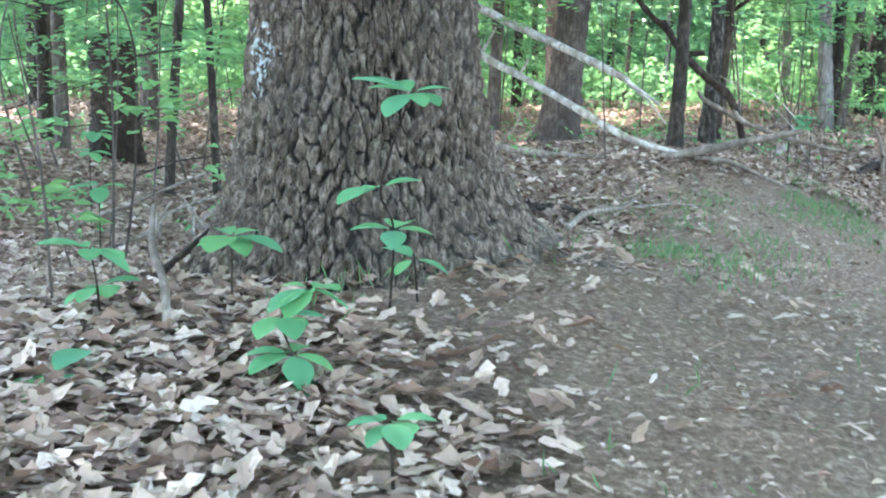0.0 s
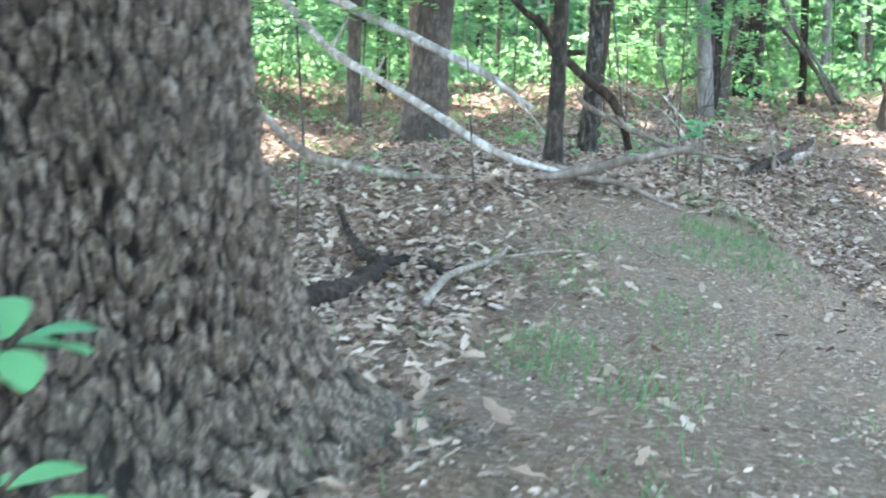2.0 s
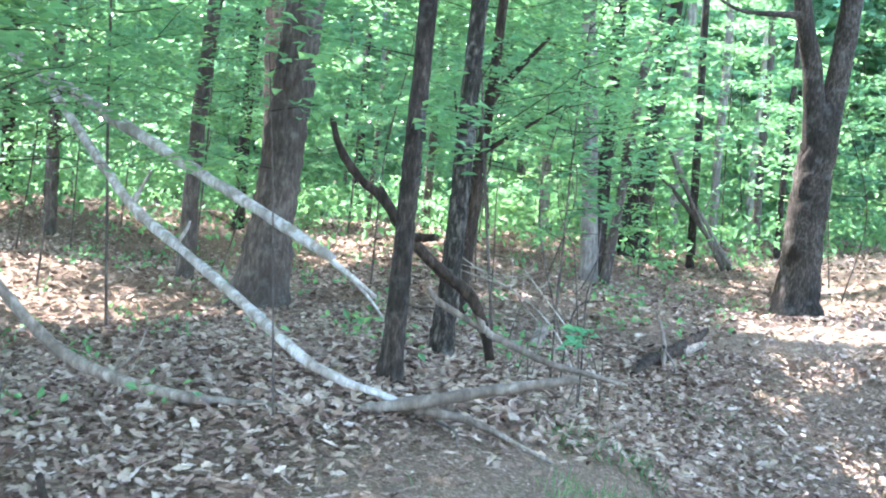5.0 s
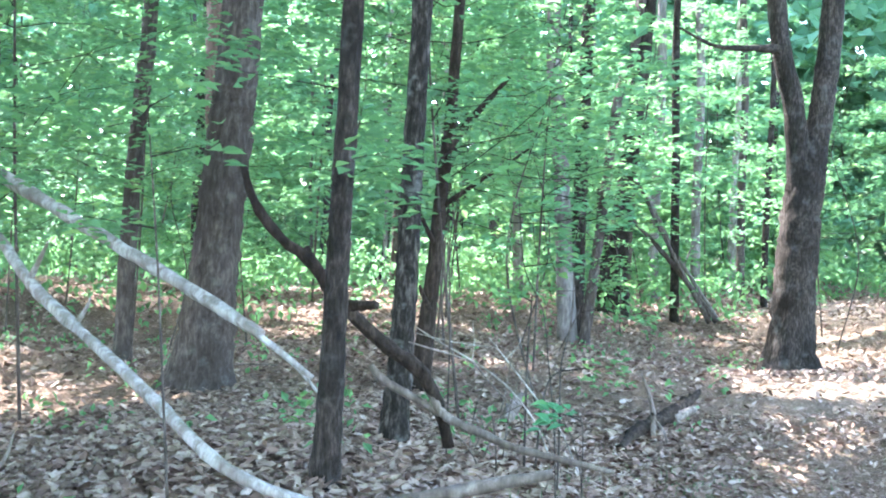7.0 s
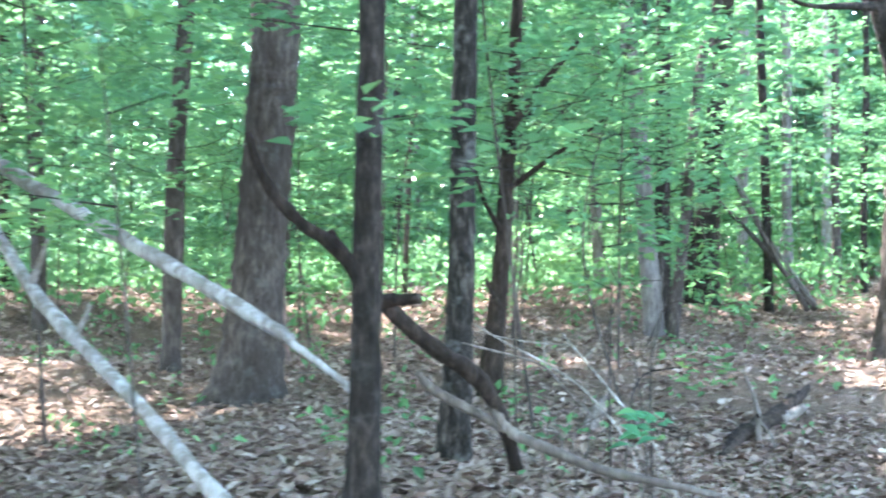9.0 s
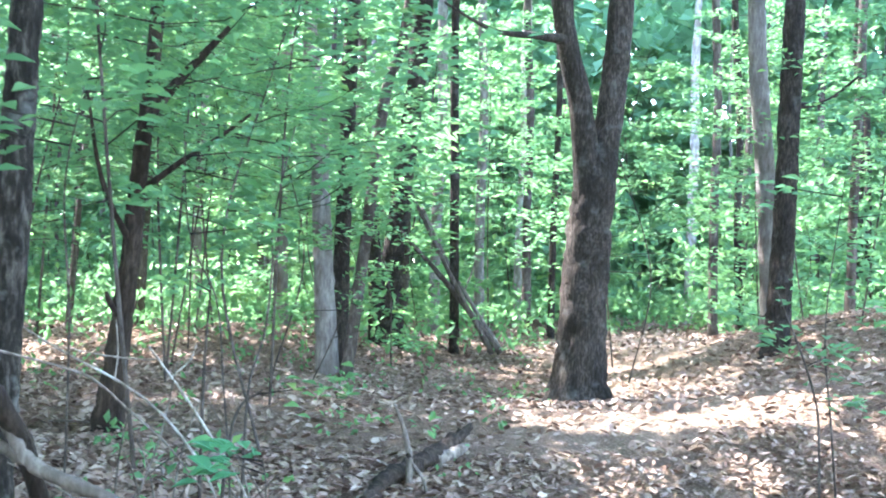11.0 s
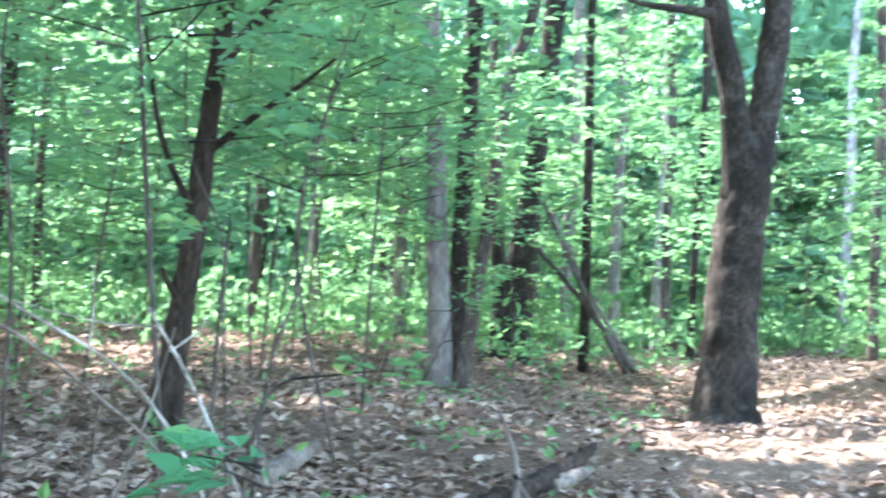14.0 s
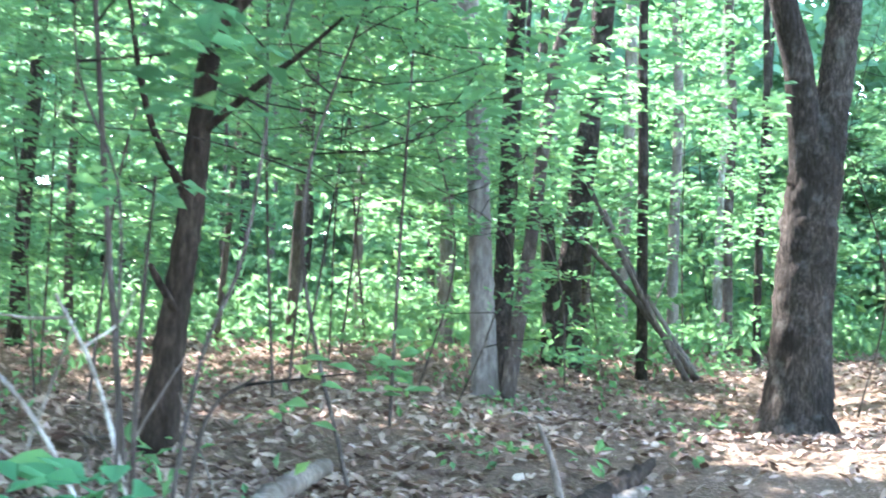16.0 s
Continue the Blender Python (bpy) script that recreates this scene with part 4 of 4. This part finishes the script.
dead_wood("leaning_pole", "pale grey dead pole leaning beside two others", [[(11.75, 27.2, 0.2, 0.04), (10.95, 27.5, 1.5, 0.033), (10.35, 27.7, 2.7, 0.022)], [(11.1, 27.45, 1.25, 0.02), (11.25, 27.4, 1.7, 0.014), (11.3, 27.4, 2.0, 0.008)]], PALE_BARK, "dead pole", seed=18)
dead_wood("leaning_pole", "thinner grey dead pole leaning among the trees", [[(11.38, 26.8, 0.2, 0.05), (10.74, 27.2, 1.51, 0.042), (9.99, 27.5, 3.07, 0.03)]], GREY_BARK, "dead pole", seed=21)
def on_ground(rows):
    """Rows of x, y, height over the ground and radius, set down on the ground."""
    return [(x, y, gz(x, y) + h, r_) for x, y, h, r_ in rows]


dead_wood("rotten_log", "rotten dark grey log with a hollow broken end", [on_ground([(5.45, 15.6, 0.02, 0.035), (5.8, 16.15, 0.04, 0.06), (6.25, 16.6, 0.07, 0.078), (6.62, 17.0, 0.09, 0.068), (6.86, 17.2, 0.15, 0.04), (6.98, 17.36, 0.17, 0.02)]), on_ground([(6.42, 16.7, 0.05, 0.05), (6.7, 16.95, 0.07, 0.045), (6.85, 17.1, 0.07, 0.02)]), on_ground([(6.05, 16.25, 0.14, 0.03), (6.0, 16.2, 0.22, 0.02), (5.98, 16.18, 0.25, 0.01)])], BROWN_BARK, "log", seed=23, rough=0.16, pale=1)
dead_wood("fallen_stick", "grey crooked dead stick standing beside the rotten log", [on_ground([(5.98, 16.15, -0.05, 0.03), (6.0, 16.2, 0.2, 0.026), (5.97, 16.25, 0.4, 0.02), (5.9, 16.3, 0.58, 0.01)]), on_ground([(6.0, 16.2, 0.2, 0.014), (6.08, 16.12, 0.1, 0.012), (6.1, 16.05, -0.03, 0.01)])], STICK, "stick", seed=25, sides=7)
dead_wood("rotten_log", "short pale rotten log among dry leaves", [[(4.37, 15.6, gz(4.37, 15.6) + 0.05, 0.045), (4.6, 16.2, gz(4.6, 16.2) + 0.07, 0.06), (4.88, 16.9, gz(4.88, 16.9) + 0.07, 0.05)]], STICK, "log", seed=26, rough=0.12)
dead_wood("rotten_log", "dark knobbly rotten limb lying in the leaves", [[(0.02, 7.0, 0.34, 0.05), (0.17, 7.35, 0.37, 0.055), (0.34, 7.66, 0.38, 0.06), (0.5, 7.95, 0.36, 0.058), (0.64, 8.3, 0.36, 0.066), (0.73, 8.7, 0.36, 0.05)], [(0.70, 8.5, 0.38, 0.03), (0.92, 8.7, 0.38, 0.025), (1.05, 8.3, 0.37, 0.022), (1.2, 7.9, 0.34, 0.012)], [(0.66, 8.6, 0.38, 0.035), (0.55, 9.1, 0.44, 0.028), (0.47, 9.35, 0.62, 0.014)]], BROWN_BARK, "log", seed=28, rough=0.2)
dead_wood("fallen_stick", "grey forked stick on dry leaves", [[(0.85, 7.4, 0.40, 0.02), (1.04, 8.0, 0.42, 0.02), (1.38, 8.6, 0.40, 0.015), (1.5, 8.9, 0.42, 0.01)]], STICK, "stick", seed=31)
dead_wood("fallen_branch", "bare grey dead branch arching over the leaves", [[(2.9, 12.4, 1.3, 0.0050), (3.28, 12.6, 1.18, 0.0059), (3.4, 12.7, 1.11, 0.0059), (3.52, 12.9, 1.0, 0.0055), (3.72, 13.1, 0.82, 0.0050), (3.9, 13.2, 0.6, 0.0034)]], STICK, seed=33, sides=6)
dead_wood("fallen_branch", "pale bare dead branch with upright twigs", [[(3.1, 13.5, 1.32, 0.0034), (3.31, 13.4, 1.19, 0.0050), (3.55, 13.4, 1.06, 0.0059), (3.72, 13.2, 0.93, 0.0063), (3.86, 13.0, 0.73, 0.0059), (3.95, 12.9, 0.5, 0.0050)], [(3.53, 13.4, 1.07, 0.0038), (3.54, 13.4, 1.2, 0.0029), (3.53, 13.42, 1.34, 0.0013)]], PALE_STICK, seed=35, sides=6)
dead_wood("fallen_branch", "pale bare dead branch slanting to the ground", [[(3.72, 13.7, 1.2, 0.0050), (3.83, 13.5, 1.03, 0.0059), (3.91, 13.2, 0.87, 0.0059), (3.98, 12.8, 0.70, 0.0050), (4.05, 12.6, 0.45, 0.0053)], [(3.8, 13.55, 1.06, 0.0043), (3.9, 13.6, 1.14, 0.0034), (3.93, 13.6, 1.22, 0.0017)], [(3.75, 13.65, 1.14, 0.0050), (3.62, 13.9, 1.13, 0.0043), (3.46, 14.0, 1.15, 0.0034), (3.2, 14.2, 1.2, 0.0017)]], PALE_STICK, seed=37, sides=6)
twigs = [[(3.55, 13.1, 0.45, 0.006), (3.7, 13.2, 0.8, 0.005), (3.8, 13.35, 1.15, 0.003)]]
tw = np.random.default_rng(71)
for k in range(11):
    x, y, a, h = float(tw.uniform(3.3, 4.3)), float(tw.uniform(12.8, 14.2)), float(tw.uniform(0, 6.28)), float(tw.uniform(0.3, 0.9))
    twigs.append([(x, y, gz(x, y) - 0.02, 0.006), (x + 0.15 * math.cos(a), y + 0.15 * math.sin(a), gz(x, y) + 0.55 * h, 0.0045), (x + 0.45 * math.cos(a), y + 0.45 * math.sin(a), gz(x, y) + h, 0.002)])
dead_wood("brush_pile", "tangle of thin bare grey twigs in dry leaves", twigs, STICK, "brush", seed=72, sides=5, n=10)
dead_wood("fallen_stick", "dark crooked stick beside the oak", [[(-1.35, 3.4, 0.5, 0.014), (-1.2, 3.6, 0.54, 0.017), (-1.04, 4.1, 0.6, 0.017), (-0.89, 4.5, 0.73, 0.012), (-0.8, 4.75, 0.82, 0.006)]], BROWN_BARK, "stick", seed=40, sides=7)
dead_wood("fallen_stick", "lichen-grey stick standing in dry leaves beside the oak", [[(-0.76, 3.3, 0.42, 0.015), (-0.79, 3.5, 0.7, 0.014), (-0.9, 3.8, 0.82, 0.013), (-0.94, 4.0, 0.93, 0.008)]], STICK, "stick", seed=42, sides=7)
dead_wood("fallen_stick", "short grey stick on the bare soil", [[(0.05, 3.2, 0.5, 0.008), (0.2, 3.35, 0.52, 0.009), (0.33, 3.6, 0.54, 0.006)]], STICK, "stick", seed=44, sides=6)
brush = [[(-2.3, 7.5, 0.35, 0.014), (-1.9, 7.8, 0.5, 0.012), (-1.3, 8.1, 0.75, 0.006)]]
for k in range(9):
    x, y, a = r.uniform(-2.2, -1.3), r.uniform(7.4, 8.4), r.uniform(0, 3.14)
    brush.append([(x - 0.4 * math.cos(a), y - 0.4 * math.sin(a), gz(x, y) + r.uniform(0.02, 0.2), 0.012), (x, y, gz(x, y) + r.uniform(0.1, 0.35), 0.011), (x + 0.4 * math.cos(a), y + 0.4 * math.sin(a), gz(x, y) + r.uniform(0.05, 0.45), 0.005)])
dead_wood("brush_pile", "pile of thin grey dead sticks behind the oak", brush, STICK, "brush", seed=50, sides=6, n=12)
for k in range(26):
    x, y = r.uniform(-4, 9), r.uniform(6, 20)
    if float(trail_gap(x, y)) < 1.4:
        continue
    a, q = r.uniform(0, 6.28), r.uniform(0.25, 0.8)
    x2, y2 = x + q * math.cos(a), y + q * math.sin(a)
    dead_wood("fallen_stick", "thin dead stick lying on dry leaves", [[(x, y, gz(x, y) + 0.03, 0.012), ((x + x2) / 2 + 0.05, (y + y2) / 2, gz((x + x2) / 2, (y + y2) / 2) + 0.05, 0.01), (x2, y2, gz(x2, y2) + 0.04, 0.005)]], STICK, "stick", seed=60 + k, sides=5, n=10)


# ---- saplings and seedlings near the walk ----
def sapling(label, line, sprays, seed, leaf=0.09, count=26, reach=0.4, mat=None):
    """A thin stem through line, with loose sprays of leaves at the given heights along it."""
    at = (line[0][0], line[0][1], gz(line[0][0], line[0][1]))
    t = thing("sapling", at, label, "sapling")
    q = [(x, y, z, rad * 0.72) for x, y, z, rad in local(line, at)]
    q[0] = (q[0][0], q[0][1], -0.05, q[0][3])
    part("stem", mesh_of("stem", *tube(q, 6, 24, 0.06, seed), GREY_BARK), t)
    if sprays:
        r_ = np.random.default_rng(seed)
        c = smooth_line(q, 60)
        rows2, twigs = [], []
        for k, u in enumerate(sprays):
            b = c[int(u * 59), :3]
            a = r_.uniform(0, 6.28)
            way = np.array([math.cos(a), math.sin(a), 0.15])
            twigs.append(tube([(*b, 0.005), (*(b + unit(way) * reach * 0.8), 0.0015)], 4, 5, 0.02, k))
            rows2.append(spray(r_, b + 0.05 * way, way, reach, count, leaf))
        tagged(part("twigwork", mesh_of("twigwork", *joined(twigs), DARK_BARK), t), kind="stuff")
        p_, d_, n_, L_ = gathered(rows2)
        part("foliage", mesh_of("foliage", *leaves(p_, d_, n_, L_, L_ * 0.58), mat or LEAF, False), t)
    return t


sapling("curved dark sapling among bare twigs", [(4.02, 12.95, 0.3, 0.0109), (4.04, 13.0, 0.68, 0.0095), (4.1, 13.2, 1.06, 0.0088), (4.19, 13.3, 1.3, 0.0082), (4.24, 13.4, 1.62, 0.0075), (4.26, 13.5, 1.82, 0.0068), (4.38, 13.6, 2.3, 0.0041)], (0.75, 0.85, 0.92, 0.97), 200)
sapling("thin upright sapling with bright leaves at its top", [(3.95, 12.75, 0.3, 0.0075), (3.94, 12.8, 0.7, 0.0068), (3.92, 12.9, 1.11, 0.0061), (3.9, 13.0, 1.45, 0.0054), (3.79, 13.1, 1.74, 0.0048), (3.77, 13.2, 2.2, 0.0034)], (0.8, 0.88, 0.95), 201)
sapling("low bright green sapling in the dry leaves", [(4.0, 12.4, 0.3, 0.006), (4.0, 12.4, 0.7, 0.005), (3.98, 12.4, 0.86, 0.003)], (0.7, 0.85, 0.95), 202, 0.11, 9, 0.2, LEAF_SEED)
sapling("thin leaning sapling beside the trail", [(8.13, 14.2, -0.3, 0.014), (8.1, 14.2, 0.46, 0.012), (8.03, 14.2, 0.92, 0.01), (7.74, 14.2, 1.54, 0.006)], (0.6, 0.75, 0.9), 203)
sapling("slim sapling with bright green sprays beside the trail", [(8.75, 14.7, -0.3, 0.012), (8.6, 14.7, 0.6, 0.01), (8.45, 14.6, 1.3, 0.008), (8.5, 14.5, 2.3, 0.004)], (0.6, 0.68, 0.74, 0.8, 0.86, 0.92, 0.98), 212, 0.12, 26, 0.75)
sapling("thin bare sapling on the mound", [(1.55, 10.9, 0.5, 0.012), (1.5, 10.9, 1.3, 0.009), (1.46, 10.9, 1.9, 0.007), (1.4, 10.9, 2.6, 0.004)], (0.7, 0.85, 0.95), 204, 0.1, 18, 0.4)
sapling("thin dark bare sapling behind the log", [(3.95, 13.5, 0.46, 0.014), (3.95, 13.5, 1.06, 0.011), (3.97, 13.5, 1.52, 0.006)], (0.95,), 207)
sapling("forked thin dark sapling behind the log", [(4.05, 13.6, 0.5, 0.014), (4.12, 13.6, 0.84, 0.011), (4.26, 13.6, 1, 0.006)], (0.9,), 208)
sapling("thin bare sapling at the foot of the mound", [(0.2, 9.8, 0.4, 0.014), (0.22, 9.8, 0.8, 0.012), (0.24, 9.85, 1.0, 0.006)], (), 205)
sapling("slim sapling with wide leaves near the fallen branches", [(-0.55, 10.6, 0.4, 0.014), (-0.5, 10.6, 1.4, 0.012), (-0.45, 10.7, 2.3, 0.008), (-0.3, 10.7, 3.0, 0.004)], (0.55, 0.62, 0.7, 0.78, 0.86, 0.93, 0.98), 206, 0.12, 30, 0.7)
sapling("slim sapling with broad green leaves by the fallen branches", [(-0.9, 9.5, 0.3, 0.012), (-0.85, 9.5, 1.3, 0.01), (-0.7, 9.5, 2.2, 0.008), (-0.5, 9.6, 2.9, 0.004)], (0.6, 0.66, 0.72, 0.78, 0.84, 0.9, 0.95, 0.99), 209, 0.12, 34, 0.85)
sapling("slim sapling with drooping leaves behind the slender tree", [(2.44, 12.12, 0.5, 0.010), (2.46, 12.12, 1.4, 0.009), (2.42, 12.05, 2.2, 0.007), (2.4, 11.9, 2.9, 0.004)], (0.68, 0.74, 0.8, 0.86, 0.92, 0.98), 210, 0.12, 26, 0.75)
sapling("slim sapling with a few big near leaves", [(3.3, 13.1, 0.4, 0.009), (3.3, 13.1, 1.3, 0.008), (3.25, 12.95, 1.9, 0.006), (3.3, 12.8, 2.3, 0.003)], (0.8, 0.88, 0.95, 0.99), 211, 0.13, 16, 0.5)
for k, (x, y, h, dx) in enumerate(((-1.82, 6.0, 1.4, -0.5), (-1.3, 4.0, 1.0, -0.12), (-1.36, 5.0, 1.6, -0.03), (-1.6, 6.6, 1.7, 0.1), (-2.2, 8.0, 1.9, 0.1), (-1.1, 7.2, 0.9, -0.3))):
    z0 = gz(x, y)
    sapling("thin dark leafless stem in the undergrowth", [(x, y, z0, 0.009), (x + dx * 0.5 + 0.03, y, z0 + h * 0.5, 0.007), (x + dx, y, z0 + h, 0.003)], (0.97,) if k % 3 == 0 else (), 220 + k, 0.08, 8, 0.25)


def seedling(label, base, whorls, seed, size=0.14):
    """A forest seedling: a thin stem, and whorls of broad flat leaves at the given points."""
    at = (base[0], base[1], gz(base[0], base[1]))
    t = thing("seedling", at, label, "seedling", "seedlings in front of the oak")
    r_ = np.random.default_rng(seed)
    q = [(0, 0, -0.03, 0.005)] + [(x - at[0], y - at[1], z - at[2], 0.0035) for x, y, z, *_ in whorls]
    part("stem", mesh_of("stem", *tube(q, 6, 20, 0.04, seed), BROWN_BARK), t)
    for x, y, z, n_ in whorls:
        c = np.array((x - at[0], y - at[1], z - at[2]))
        for k in range(n_):
            a = 6.28 * k / n_ + r_.uniform(-0.35, 0.35)
            d_ = np.array([[math.cos(a), math.sin(a), r_.uniform(-0.45, 0.35)]])
            L = size * r_.uniform(0.55, 1.1)
            u = np.linspace(0, 1, 9)
            w = 0.5 * L * 0.70 * np.sin(np.pi * np.clip(u, 0.015, 0.985) ** 1.15) ** 0.62
            ax = d_[0] / np.linalg.norm(d_[0])
            s = unit(np.cross(ax, (0, 0, 1.0)))
            up = np.cross(s, ax)
            mid = c + np.outer(0.015 + u * L, ax) - np.outer(0.16 * L * u * u, up)
            rows3 = np.stack([mid + np.outer(w, s) + np.outer(0.25 * w, up), mid, mid - np.outer(w, s) + np.outer(0.25 * w, up)], 1).reshape(-1, 3)
            i = np.arange(8)[:, None] * 3
            part("leaf", mesh_of("leaf", rows3, [np.concatenate([i + [0, 3, 4, 1], i + [1, 4, 5, 2]])], LEAF_SEED), t)
    return t


seedling("tall bright green seedling before the oak", (-0.11, 3.75), ((-0.09, 3.5, 0.93, 4), (-0.12, 3.3, 1.08, 3), (-0.03, 3.05, 1.36, 7)), 300)
seedling("small green seedling with three leaves", (-0.02, 3.85), ((-0.03, 3.75, 0.80, 3),), 301)
seedling("bushy bright green seedling in dry leaves", (-0.29, 2.95), ((-0.31, 2.97, 0.58, 5), (-0.34, 3.0, 0.66, 6), (-0.38, 3.1, 0.74, 6), (-0.30, 3.1, 0.82, 7)), 302, 0.115)
seedling("green seedling against the oak's foot", (-0.63, 3.75), ((-0.62, 3.7, 0.87, 6),), 303, 0.16)
seedling("green seedling among sticks", (-1.05, 3.7), ((-1.03, 3.6, 0.72, 4), (-1.05, 3.6, 0.84, 5)), 304, 0.16)
seedling("low green seedling in dry leaves", (-0.04, 2.4), ((-0.05, 2.4, 0.66, 6),), 305, 0.11)
seedling("green seedling at the edge of the leaves", (-0.95, 2.9), ((-0.95, 2.9, 0.62, 6),), 306)
seedling("green seedling further behind the sticks", (-1.75, 6.2), ((-1.75, 6.2, 0.75, 5),), 307)
seedling("green seedling by a stump", (-2.6, 9.0), ((-2.6, 9.0, 0.7, 6), (-2.55, 9.0, 0.85, 5)), 308)
